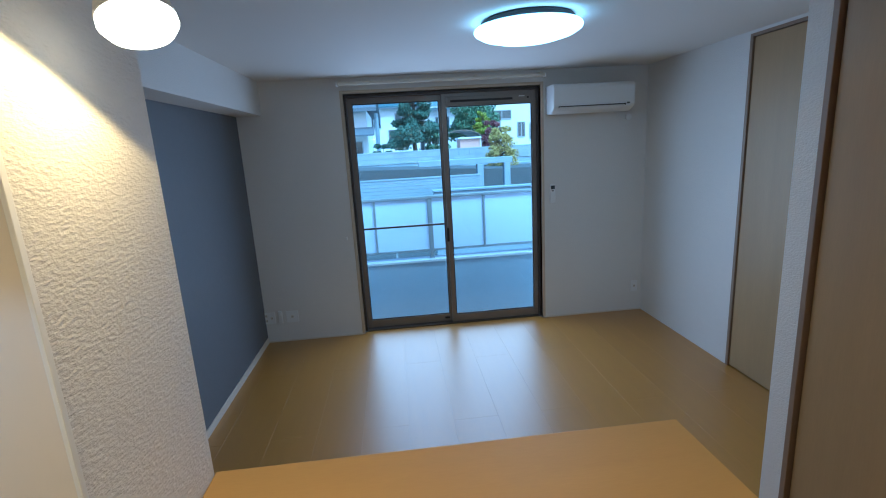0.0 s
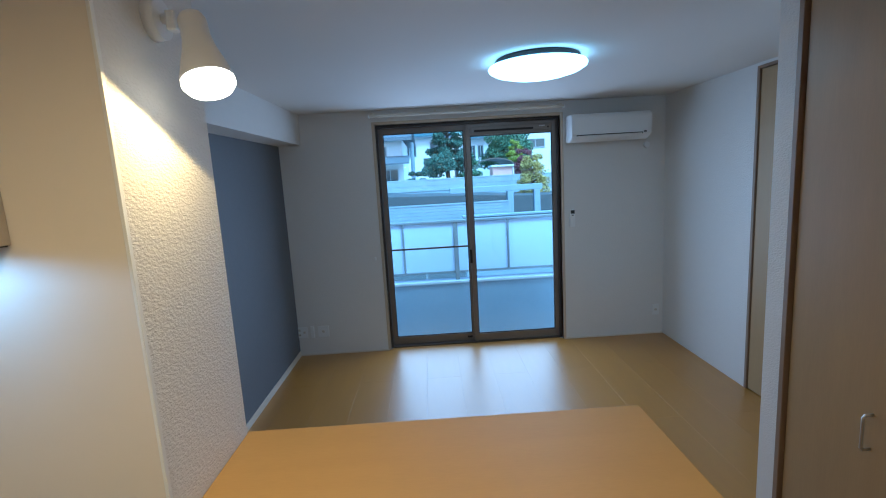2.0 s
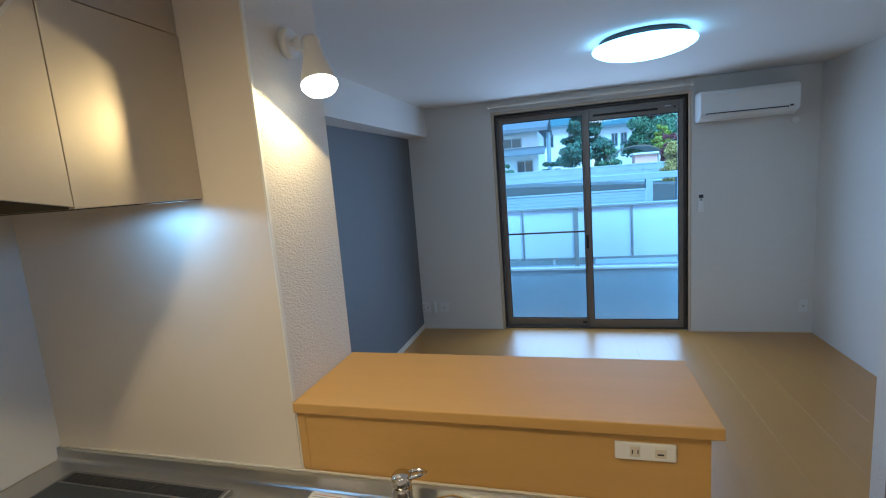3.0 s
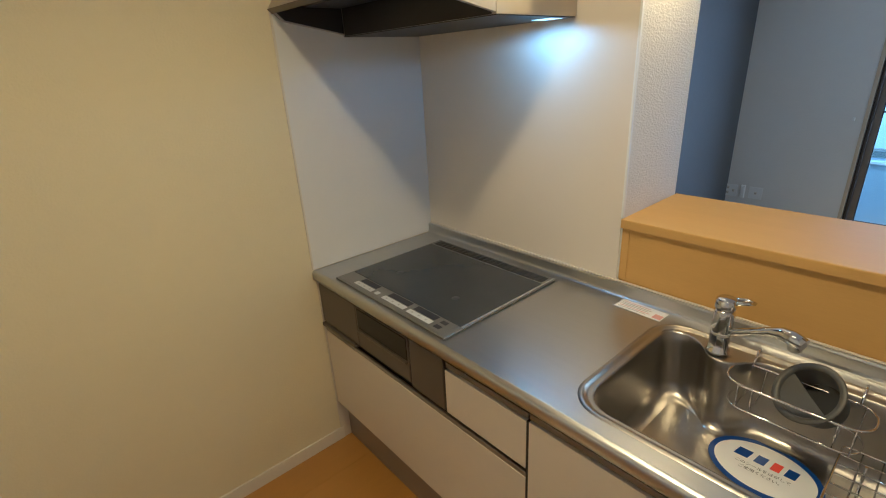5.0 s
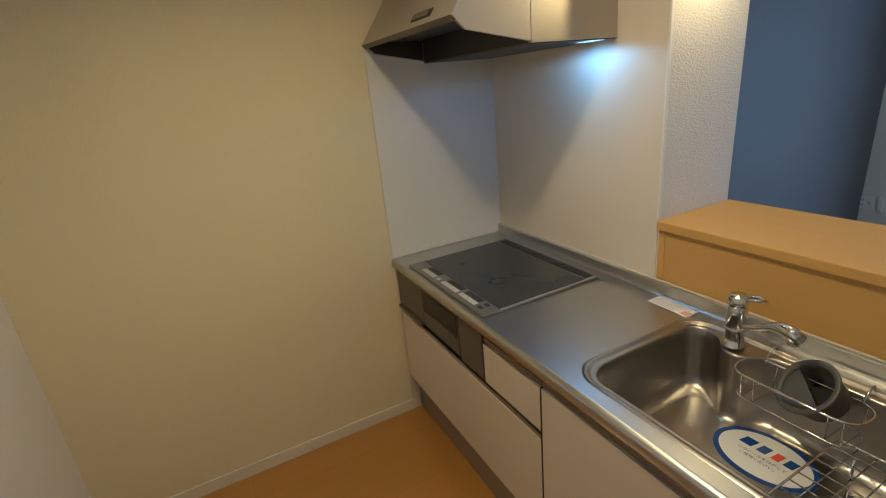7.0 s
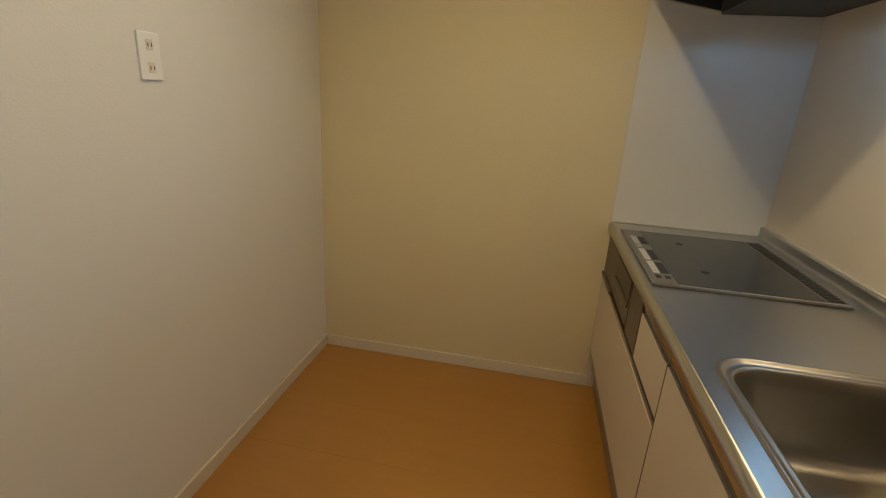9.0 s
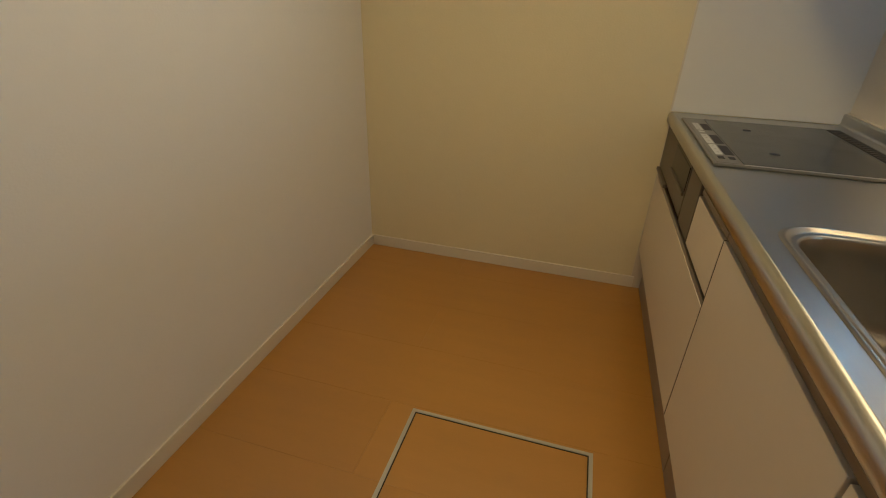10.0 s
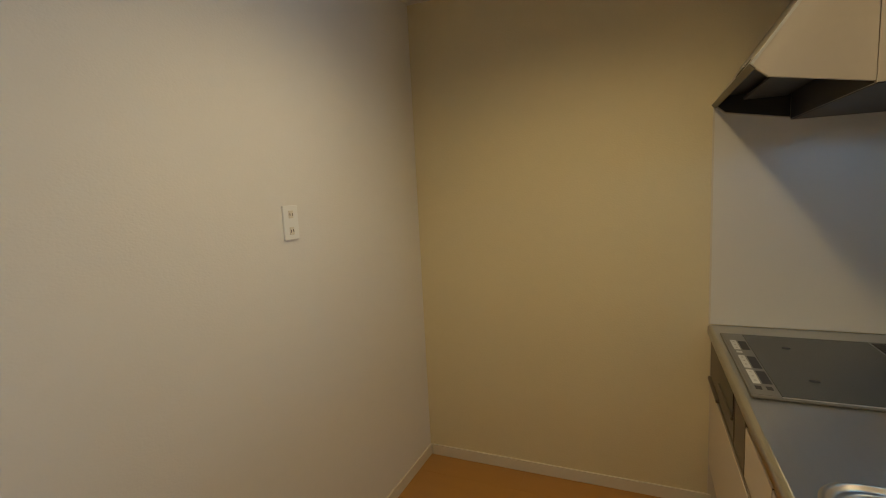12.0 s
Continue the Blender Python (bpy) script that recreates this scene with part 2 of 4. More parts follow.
def tube(bm, pts, r, seg=8, closed=False):
    """A bent wire or pipe through the points."""
    pts = [Vector(p) for p in pts]
    n, rings = len(pts), []
    for i, p in enumerate(pts):
        a = pts[(i - 1) % n] if closed or i else p
        b = pts[(i + 1) % n] if closed or i < n - 1 else p
        d = (b - a).normalized()
        u = d.cross(Vector((0.13, 0.31, 0.94))).normalized()
        w = d.cross(u)
        rr = r[i] if isinstance(r, (list, tuple)) else r
        rings.append([bm.verts.new(p + rr * (u * math.cos(2 * math.pi * k / seg) + w * math.sin(2 * math.pi * k / seg))) for k in range(seg)])
    for i in range(n if closed else n - 1):
        a, b = rings[i], rings[(i + 1) % n]
        for k in range(seg):
            bm.faces.new((a[k], a[(k + 1) % seg], b[(k + 1) % seg], b[k])).smooth = True
    if not closed:
        bm.faces.new(rings[0][::-1])
        bm.faces.new(rings[-1])
    return bm


def prism(bm, outline, axis, a, b):
    """Extrudes an outline of 2D points along an axis from a to b."""
    def at(p, v):
        return {"x": (v, p[0], p[1]), "y": (p[0], v, p[1]), "z": (p[0], p[1], v)}[axis]
    r0 = [bm.verts.new(at(p, a)) for p in outline]
    r1 = [bm.verts.new(at(p, b)) for p in outline]
    n = len(outline)
    bm.faces.new(r0[::-1])
    bm.faces.new(r1)
    for i in range(n):
        bm.faces.new((r0[i], r0[(i + 1) % n], r1[(i + 1) % n], r1[i]))
    return bm


def round_rect(x0, y0, x1, y1, r, n=8):
    out = []
    for cx, cy, a0 in ((x1 - r, y1 - r, 0), (x0 + r, y1 - r, 90), (x0 + r, y0 + r, 180), (x1 - r, y0 + r, 270)):
        for k in range(n + 1):
            a = radians(a0 + 90 * k / n)
            out.append((cx + r * math.cos(a), cy + r * math.sin(a)))
    return out


def mesh_ob(name, bm, material):
    bmesh.ops.recalc_face_normals(bm, faces=bm.faces)
    me = bpy.data.meshes.new(name)
    bm.to_mesh(me)
    bm.free()
    me.materials.append(material)
    return new(name, me)


OFFSET = Vector((0, 0, 0))  # added to all that is built, section by section


def part(name, bm, material, parent, label=""):
    """One mesh under a thing or a part; its points are in the world, but for OFFSET."""
    bmesh.ops.translate(bm, vec=OFFSET, verts=bm.verts)
    ob = mesh_ob(name, bm, material)
    ob.parent = parent
    ob.matrix_parent_inverse = Matrix.Translation(-parent.location) if parent.parent is None else Matrix.Identity(4)
    return tagged(ob, label)


def thing(name, at, label, category, group="", kind=""):
    ob = new(name)
    ob.location = Vector(at) + OFFSET
    ob.empty_display_size = 0.05
    return tagged(ob, label, category, group, kind)


def setting(name, bm, material, label, category):
    return tagged(mesh_ob(name, bm, material), label, category, "", "structure")

# ---- the plan ----
ZC = 2.425           # ceiling
YB = -1.995           # kitchen back wall
YW = 3.858           # window wall
XR = 3.853            # living room right wall
XP, YP = 2.848, 1.0  # passage wall and its end
PX, PY = 0.950, 0.361  # pier beside the kitchen
XB, XBEAM, ZBEAM = 0.042, 0.258, 2.138
WX0, WX1, WZ1 = 0.985, 2.802, 2.290  # window opening
T = 0.14

# ---- walls, floor base, ceiling ----
WALL = M["wallpaper"]
setting("wall_kitchen_end", B(-T, YB - T, 0, 0, PY, ZC), M["creampaper"], "cream embossed wallpaper wall at the kitchen end", "wall")
setting("wall_kitchen_back", B(0, YB - T, 0, XP + T, YB, ZC), M["finepaper"], "white embossed wallpaper wall behind the kitchen", "wall")
setting("wall_pier", B(0, 0, 0, PX, PY, ZC), WALL, "white embossed wallpaper pier beside the counter", "wall")
setting("wall_accent", B(-T, PY, 0, XB, YW + T, ZC), M["accent"], "slate blue wallpaper accent wall in a niche", "wall")
setting("wall_beam", B(XB, PY, ZBEAM, XBEAM, YW, ZC), WALL, "white wallpaper beam above the blue niche", "wall")
bm = B(XB, YW, 0, WX0, YW + T, ZC)
box(bm, WX1, YW, 0, XR + T, YW + T, ZC)
box(bm, WX0, YW, WZ1, WX1, YW + T, ZC)
setting("wall_window", bm, WALL, "white wallpaper wall around the balcony window", "wall")
bm = B(XR, YP - T, 0, XR + T, 1.68, ZC)
box(bm, XR, 2.555, 0, XR + T, YW, ZC)
box(bm, XR, 1.68, 2.405, XR + T, 2.555, ZC)
setting("wall_living_side", bm, WALL, "white wallpaper wall with the closet opening", "wall")
bm = B(XP, 0.90, 0, XP + 0.12, YP, ZC)
box(bm, XP, YB, 0, XP + 0.12, -0.02, ZC)
box(bm, XP, -0.02, 2.39, XP + 0.12, 0.90, ZC)
setting("wall_passage", bm, WALL, "white wallpaper wall beside the storage door", "wall")
setting("wall_living_back", B(XP + 0.12, YP - 0.12, 0, XR, YP, ZC), WALL, "white wallpaper wall at the back of the living room", "wall")
bm = B(XP + 0.6, -0.2, 0, XP + 0.7, 0.84, ZC)
box(bm, XR + 0.6, 1.5, 0, XR + 0.7, 2.5, ZC)
setting("wall_storage", bm, WALL, "plain wall inside the closets", "wall")
setting("ceiling", B(-T, YB - T, ZC, XR + T, YW + T, ZC + 0.12), M["ceiling"], "white papered ceiling", "ceiling")
floor = setting("floor", B(-T, YB - T, -0.10, XR + T, YW, -0.006), M["under"], "orange-brown wood laminate floor of wide boards", "floor")
bm = B(0.0, YB + 0.012, 0, 0.009, -0.60, 0.06, r=0.002)
box(bm, 0.0, YB, 0, XP, YB + 0.009, 0.06, r=0.002)
box(bm, XB, PY, 0, XB + 0.009, YW - 0.009, 0.055, r=0.002)
box(bm, XB, YW - 0.007, 0, WX0 - 0.02, YW, 0.012)
box(bm, WX1 + 0.02, YW - 0.007, 0, XR, YW, 0.012)
setting("baseboard", bm, M["trim"], "narrow white baseboard along the walls", "baseboard")

# ---- balcony window ----


def sash(parent, x0, x1, z0, z1, y, mid, head=0.055):
    """A sliding sash: two stiles, two rails, gasket and pane."""
    w, foot = 0.042, 0.078
    s = part("sash", B(x0, y, z0, x0 + w, y + 0.03, z1, r=0.003), M["bronze"], parent)
    part("stile", B(x1 - w, y, z0, x1, y + 0.03, z1, r=0.003), M["bronze"], s)
    part("top_rail", B(x0 + w, y + 0.001, z1 - head, x1 - w, y + 0.029, z1, r=0.003), M["bronze"], s)
    part("bottom_rail", B(x0 + w, y + 0.001, z0, x1 - w, y + 0.029, z0 + foot, r=0.003), M["bronze"], s)
    g = part("pane", B(x0 + w, y + 0.012, z0 + foot, x1 - w, y + 0.018, z1 - head), M["glass"], s)
    g.visible_shadow = False
    gb = B(x0 + w, y + 0.006, z0 + foot, x1 - w, y + 0.024, z0 + foot + 0.008)
    box(gb, x0 + w, y + 0.006, z1 - head - 0.008, x1 - w, y + 0.024, z1 - head)
    box(gb, x0 + w, y + 0.006, z0 + foot + 0.008, x0 + w + 0.007, y + 0.024, z1 - head - 0.008)
    box(gb, x1 - w - 0.007, y + 0.006, z0 + foot + 0.008, x1 - w, y + 0.024, z1 - head - 0.008)
    part("gasket", gb, M["rubber"], s)
    if mid:
        part("glazing_bar", B(x0 + w + 0.007, y + 0.004, mid, x1 - w - 0.007, y + 0.026, mid + 0.018, r=0.003), M["frame_bronze"], s)
    return s


win = thing("window_1", ((WX0 + WX1) / 2, YW, 0), "two-panel sliding balcony window with bronze aluminium frame", "window", kind="structure")
bm = B(WX0 - 0.028, YW - 0.006, 0, WX0, YW + 0.10, WZ1 + 0.028, r=0.002)
box(bm, WX1, YW - 0.006, 0, WX1 + 0.028, YW + 0.10, WZ1 + 0.028, r=0.002)
box(bm, WX0, YW - 0.006, WZ1, WX1, YW + 0.10, WZ1 + 0.028, r=0.002)
part("casing", bm, M["casing"], win, "thin cream wooden casing")
bm = B(WX0, YW + 0.05, 0.0, WX0 + 0.022, YW + 0.16, WZ1, r=0.003)
box(bm, WX1 - 0.022, YW + 0.05, 0.0, WX1, YW + 0.16, WZ1, r=0.003)
box(bm, WX0 + 0.022, YW + 0.05, WZ1 - 0.028, WX1 - 0.022, YW + 0.16, WZ1, r=0.003)
box(bm, WX0 + 0.022, YW + 0.05, -0.02, WX1 - 0.022, YW + 0.16, 0.012, r=0.003)
part("window_frame", bm, M["frame_bronze"], win)
sash(win, WX0 + 0.022, 1.897, 0.012, WZ1 - 0.028, YW + 0.115, 1.022)
right_sash = sash(win, 1.876, WX1 - 0.022, 0.012, WZ1 - 0.028, YW + 0.075, 0, head=0.118)
vent = part("ventilator", B(1.93, YW + 0.064, WZ1 - 0.125, WX1 - 0.075, YW + 0.075, WZ1 - 0.062, r=0.004), M["bronze"], right_sash)
part("vent_slot", B(1.96, YW + 0.062, WZ1 - 0.112, WX1 - 0.25, YW + 0.066, WZ1 - 0.092, r=0.001), M["gap"], vent)
part("vent_knob", B(WX1 - 0.19, YW + 0.056, WZ1 - 0.088, WX1 - 0.135, YW + 0.066, WZ1 - 0.078, r=0.002), M["alu"], vent)
part("vent_button", B(WX1 - 0.112, YW + 0.058, WZ1 - 0.105, WX1 - 0.094, YW + 0.066, WZ1 - 0.09, r=0.002), M["gap"], vent)
part("latch", B(1.862, YW + 0.058, 0.86, 1.886, YW + 0.075, 1.0, r=0.004), M["gap"], right_sash)
part("latch_lever", B(1.866, YW + 0.046, 0.90, 1.882, YW + 0.058, 0.935, r=0.003), M["gap"], right_sash)
part("foot_bolt", B(1.80, YW + 0.098, 0.045, 1.85, YW + 0.115, 0.062, r=0.003), M["gap"], win)
part("sill", B(WX0, YW, -0.02, WX1, YW + 0.05, -0.001), M["floor"], win)

# curtain rail above the window
rail = thing("curtain_rail", (1.88, YW, 2.36), "white double curtain rail on brackets above the window", "curtain rail")
for yy in (0.05, 0.10):
    part("track", B(0.955, YW - yy - 0.012, 2.352, 2.815, YW - yy + 0.006, 2.376, r=0.003), M["trim"], rail)
for xx in (0.98, 1.58, 2.18, 2.78):
    part("bracket", B(xx - 0.012, YW - 0.118, 2.376, xx + 0.012, YW, 2.390, r=0.002), M["trim"], rail)
for xx in (0.943, 2.812):
    part("end_cap", B(xx, YW - 0.118, 2.348, xx + 0.012, YW - 0.036, 2.378, r=0.003), M["white"], rail)

# ---- air conditioner ----
ac = thing("air_conditioner", (3.15, YW, 1.96), "white wall-mounted air conditioner beside the window", "air conditioner")
AZ = 0.072
prof = [(YW, 1.945), (YW - 0.12, 1.937), (YW - 0.195, 1.965), (YW - 0.225, 1.992), (YW - 0.228, 2.16), (YW - 0.215, 2.188), (YW - 0.18, 2.196), (YW, 2.196)]
bm = prism(bmesh.new(), [(y, z + AZ) for y, z in prof], "x", 2.854, 3.61)
bmesh.ops.bevel(bm, geom=list(bm.edges), offset=0.006, segments=2, affect="EDGES")
part("body", bm, M["white"], ac)
bm = prism(bmesh.new(), [(YW - 0.199, 1.960 + AZ), (YW - 0.227, 1.985 + AZ), (YW - 0.230, 1.990 + AZ), (YW - 0.2, 1.963 + AZ)], "x", 2.90, 3.46)
part("outlet_flap", bm, M["white"], ac)
part("front_seam", B(2.90, YW - 0.2305, 1.994 + AZ, 3.52, YW - 0.225, 2.001 + AZ), M["gap"], ac, "thin grey seam over the air outlet")
for xx in (2.898, 3.519):
    part("flap_seam", B(xx, YW - 0.2305, 1.985 + AZ, xx + 0.003, YW - 0.222, 2.001 + AZ), M["greyplastic"], ac)
part("indicator", B(3.535, YW - 0.2305, 1.998 + AZ, 3.56, YW - 0.226, 2.012 + AZ), M["greyplastic"], ac)
part("sleeve", cyl(bmesh.new(), (3.66, YW, 1.96), (3.66, YW - 0.02, 1.96), 0.03), M["white"], ac)

remote = thing("remote_control", (2.907, YW, 1.268), "white remote control in a wall holder", "remote control")
part("holder", B(2.880, YW - 0.022, 1.183, 2.936, YW, 1.288, r=0.004), M["white"], remote)
part("handset", B(2.884, YW - 0.026, 1.208, 2.932, YW - 0.006, 1.363, r=0.004), M["white"], remote)
part("display", B(2.888, YW - 0.028, 1.318, 2.928, YW - 0.025, 1.353, r=0.001), M["black"], remote)
part("button", B(2.898, YW - 0.027, 1.296, 2.918, YW - 0.022, 1.308, r=0.002), M["greyplastic"], remote)


def outlet(at, size, holes, label, flip="y-"):
    """A wall plate with slots; the wall's face lies at y (or the room's y for the back wall)."""
    x, y, z = at
    w, h = size
    s = -1 if flip == "y-" else 1
    o = thing("wall_outlet", at, label, "outlet")
    part("plate", B(x - w / 2, min(y, y + s * 0.008), z - h / 2, x + w / 2, max(y, y + s * 0.008), z + h / 2, r=0.003), M["white"], o)
    for hx, hz in holes:
        part("socket", B(x + hx - 0.011, min(y + s * 0.007, y + s * 0.0095), z + hz - 0.013, x + hx + 0.011, max(y + s * 0.007, y + s * 0.0095), z + hz + 0.013, r=0.0015), M["trim"], o)
        for d in (-0.006, 0.006):
            part("slot", B(x + hx + d - 0.0012, min(y + s * 0.009, y + s * 0.0102), z + hz - 0.005, x + hx + d + 0.0012, max(y + s * 0.009, y + s * 0.0102), z + hz + 0.005), M["ink"], o)
    return o


outlet((0.08, YW, 0.25), (0.115, 0.115), [(-0.025, 0.025), (-0.025, -0.025), (0.025, 0.0)], "white double wall outlet above the floor")
outlet((0.30, YW, 0.25), (0.115, 0.115), [(0.0, 0.0)], "white blank-looking wall outlet above the floor")
sw = thing("cable_inlet", (0.19, YW, 0.25), "narrow white cable inlet between two wall plates", "wall plate")
part("plate", B(0.172, YW - 0.022, 0.19, 0.208, YW, 0.315, r=0.004), M["white"], sw)
part("cap", B(0.177, YW - 0.030, 0.265, 0.203, YW - 0.022, 0.305, r=0.003), M["white"], sw)
outlet((3.775, YW, 0.26), (0.07, 0.115), [(0.0, 0.0)], "white wall outlet in the corner")
outlet((1.0, YB, 1.398), (0.072, 0.118), [(0.0, 0.028), (0.0, -0.028)], "white double wall outlet at counter height", "y+")
o = thing("wall_hook", (0.895, YW, 0.98), "small white curtain tieback hook", "hook")
part("hook", B(0.887, YW - 0.02, 0.965, 0.903, YW, 0.995, r=0.003), M["white"], o)

# ---- closet door and storage door ----
closet = thing("door_1", (XR, 2.02, 0), "closed pale oak closet door, full height", "door", kind="structure")
part("leaf", B(XR + 0.008, 1.708, 0.008, XR + 0.04, 2.525, 2.38, r=0.002), M["oak"], closet)
bm = B(XR - 0.004, 2.529, 0, XR + 0.1, 2.555, 2.405, r=0.002)
box(bm, XR - 0.004, 1.68, 0, XR + 0.1, 1.704, 2.405, r=0.002)
box(bm, XR - 0.004, 1.704, 2.384, XR + 0.1, 2.529, 2.405, r=0.002)
part("door_frame", bm, M["oak_trim"], closet)
# dark sheet added behind the leaf for the shade in its gaps
part("seam", B(XR + 0.042, 1.704, 0, XR + 0.05, 2.529, 2.384), M["gap"], closet)
store = thing("door_2", (XP, 0.42, 0), "closed pale oak storage door beside the passage", "door", kind="structure")
part("leaf", B(XP + 0.006, 0.012, 0.008, XP + 0.038, 0.862, 2.36, r=0.002), M["oak"], store)
bm = B(XP - 0.006, 0.876, 0, XP + 0.12, 0.90, 2.39, r=0.002)
box(bm, XP - 0.006, -0.02, 0, XP + 0.12, 0.004, 2.39, r=0.002)
box(bm, XP - 0.006, 0.004, 2.365, XP + 0.12, 0.876, 2.39, r=0.002)
part("door_frame", bm, M["oak_trim"], store)
# same dark sheet behind the storage leaf, shade in the door gaps
part("seam", B(XP + 0.04, 0.004, 0, XP + 0.05, 0.876, 2.365), M["gap"], store)
bm = tube(bmesh.new(), [(XP + 0.006, 0.51, 0.822), (XP - 0.02, 0.51, 0.822), (XP - 0.026, 0.51, 0.828), (XP - 0.026, 0.51, 0.934), (XP - 0.02, 0.51, 0.94), (XP + 0.006, 0.51, 0.94)], 0.005)
part("handle", bm, M["alu"], store, "slim metal bar handle")

# ---- ceiling light and spotlight ----
cl = thing("ceiling_light", (2.17, 2.06, ZC), "lit round ceiling light with white dome", "ceiling light")
c = Matrix.Translation((2.17, 2.06, 0))
part("base", lathe(bmesh.new(), [(0.24, ZC), (0.252, ZC - 0.012), (0.252, ZC - 0.035), (0.23, ZC - 0.04)], c, 48), M["rubber"], cl)
part("dome", lathe(bmesh.new(), [(0.255, ZC - 0.036), (0.286, ZC - 0.04), (0.291, ZC - 0.05), (0.286, ZC - 0.062), (0.25, ZC - 0.082), (0.183, ZC - 0.1), (0.096, ZC - 0.111), (0.0, ZC - 0.115)], c, 48), M["dome"], cl)

OFFSET = Vector((-0.008, -0.012, 0.038))
sp = thing("spotlight", (PX + 0.008, 0.19, 2.075), "lit white adjustable spotlight on the pier", "wall lamp")
part("base", cyl(bmesh.new(), (PX + 0.0085, 0.19, 2.075), (PX + 0.030, 0.19, 2.075), 0.042, 0.039, 28), M["white"], sp)
bm = tube(bmesh.new(), [(PX + 0.02, 0.19, 2.075), (PX + 0.05, 0.187, 2.075), (PX + 0.06, 0.184, 2.07)], 0.01)
box(bm, PX + 0.042, 0.172, 2.05, PX + 0.062, 0.204, 2.088, r=0.004)
part("joint", bm, M["white"], sp)
ax = Vector((0.25, -0.26, -1.0)).normalized()
top = Vector((1.043, 0.178, 2.066))
mm = Matrix.Translation(top) @ ax.to_track_quat("Z", "Y").to_matrix().to_4x4()
part("socket", lathe(bmesh.new(), [(0.0, -0.012), (0.022, -0.010), (0.027, 0.0), (0.027, 0.035), (0.031, 0.06), (0.045, 0.105), (0.0505, 0.128), (0.0505, 0.131), (0.048, 0.131), (0.044, 0.115)], mm, 32), M["white"], sp)
part("lens", lathe(bmesh.new(), [(0.050, 0.129), (0.0505, 0.139), (0.042, 0.151), (0.023, 0.158), (0.0, 0.160)], mm, 32), M["bulb"], sp)
OFFSET = Vector((0, 0, 0))

for lx, ly in ((1.155, -1.06), (1.55, -0.55)):
    kl = thing("kitchen_downlight", (lx, ly, ZC), "lit round warm downlight in the kitchen ceiling", "ceiling lamp", "kitchen downlights")
    c = Matrix.Translation((lx, ly, 0))
    part("trim_ring", lathe(bmesh.new(), [(0.05, ZC - 0.001), (0.066, ZC - 0.001), (0.066, ZC - 0.006), (0.05, ZC - 0.008)], c, 32), M["white"], kl)
    part("lens", lathe(bmesh.new(), [(0.049, ZC - 0.002), (0.046, ZC - 0.004), (0.0, ZC - 0.005)], c, 32), M["bulb"], kl)

# ---- kitchen: wall panels ----
kp = setting("trim_kitchen_panel", B(0.0, -0.615, 0.852, 0.004, 0, 1.775), M["panel"], "glossy white kitchen wall panel beside the hob", "wall panel")
setting("trim_back_panel", B(0.004, -0.004, 0.852, PX - 0.0045, 0.0, ZC - 0.002), M["backpanel"], "glossy beige kitchen wall panel behind the hob", "wall panel")
setting("trim_panel_end", B(PX - 0.004, -0.010, 1.108, PX + 0.003, 0.0, ZC - 0.001, r=0.001), M["white"], "narrow white end strip of the kitchen wall panel", "trim")
setting("trim_panel_edge", B(0.0, -0.622, 0.852, 0.006, -0.615, 1.775, r=0.001), M["trim"], "narrow white edge strip of the wall panel", "trim")

# ---- kitchen: base units ----


def front(parent, x0, x1, z0, z1, name="drawer_front", rail_top=True):
    f = part(name, B(x0 + 0.004, -0.612, z0, x1 - 0.004, -0.594, z1, r=0.0015), M["cream"], parent)
    if rail_top:
        part("handle", B(x0 + 0.0025, -0.610, z1 - 0.002, x1 - 0.0025, -0.600, z1 + 0.014, r=0.002), M["rail_metal"], f, "grey metal grip rail")
    return f


hobunit = thing("hob_cabinet", (0.53, -0.3, 0), "cream drawer unit under the hob with grey toe kick", "cabinet")
bm = B(0.006, -0.592, 0.212, 1.068, -0.03, 0.64)
box(bm, 0.765, -0.592, 0.64, 1.068, -0.03, 0.806)
# body coloured near black for the shade in the gaps between fronts
part("body", bm, M["gap"], hobunit)
part("grip_rail", B(0.764, -0.606, 0.768, 1.066, -0.590, 0.786, r=0.002), M["rail_metal"], hobunit, "grey metal grip rail")
front(hobunit, 0.012, 1.068, 0.215, 0.582)
front(hobunit, 0.762, 1.068, 0.612, 0.764, rail_top=False)
part("toe_kick", B(0.006, -0.566, 0, 1.078, -0.548, 0.212), M["toe"], hobunit, "grey metal toe kick")
part("filler", B(0.001, -0.613, 0.0, 0.0055, -0.03, 0.80), M["cream"], hobunit)
sinkunit = thing("sink_cabinet", (1.53, -0.3, 0), "cream cabinet unit under the sink with grey toe kick", "cabinet")
bm = B(1.068, -0.592, 0.212, 1.978, -0.03, 0.63)
box(bm, 1.068, -0.592, 0.63, 1.08, -0.03, 0.805)
box(bm, 1.08, -0.592, 0.63, 1.978, -0.58, 0.805)
# near-black body again, shade seen through the door gaps
part("body", bm, M["gap"], sinkunit)
# dark strip fills the slit between units, shade put in as colour
part("edge_seal", B(1.0642, -0.6108, 0.215, 1.0718, -0.593, 0.766), M["gap"], sinkunit, "dark strip for the shade between the fronts")
part("end_panel", B(1.978, -0.61, 0.0, 1.996, -0.03, 0.806, r=0.001), M["cream"], sinkunit)
front(sinkunit, 1.068, 1.70, 0.215, 0.768, "cabinet_door", False)
front(sinkunit, 1.70, 1.977, 0.215, 0.768, "cabinet_door", False)
part("toe_kick", B(1.083, -0.566, 0, 1.977, -0.548, 0.212), M["toe"], sinkunit, "grey metal toe kick")
part("grip_rail", B(1.070, -0.606, 0.770, 1.975, -0.590, 0.788, r=0.002), M["rail_metal"], sinkunit, "grey metal grip rail")

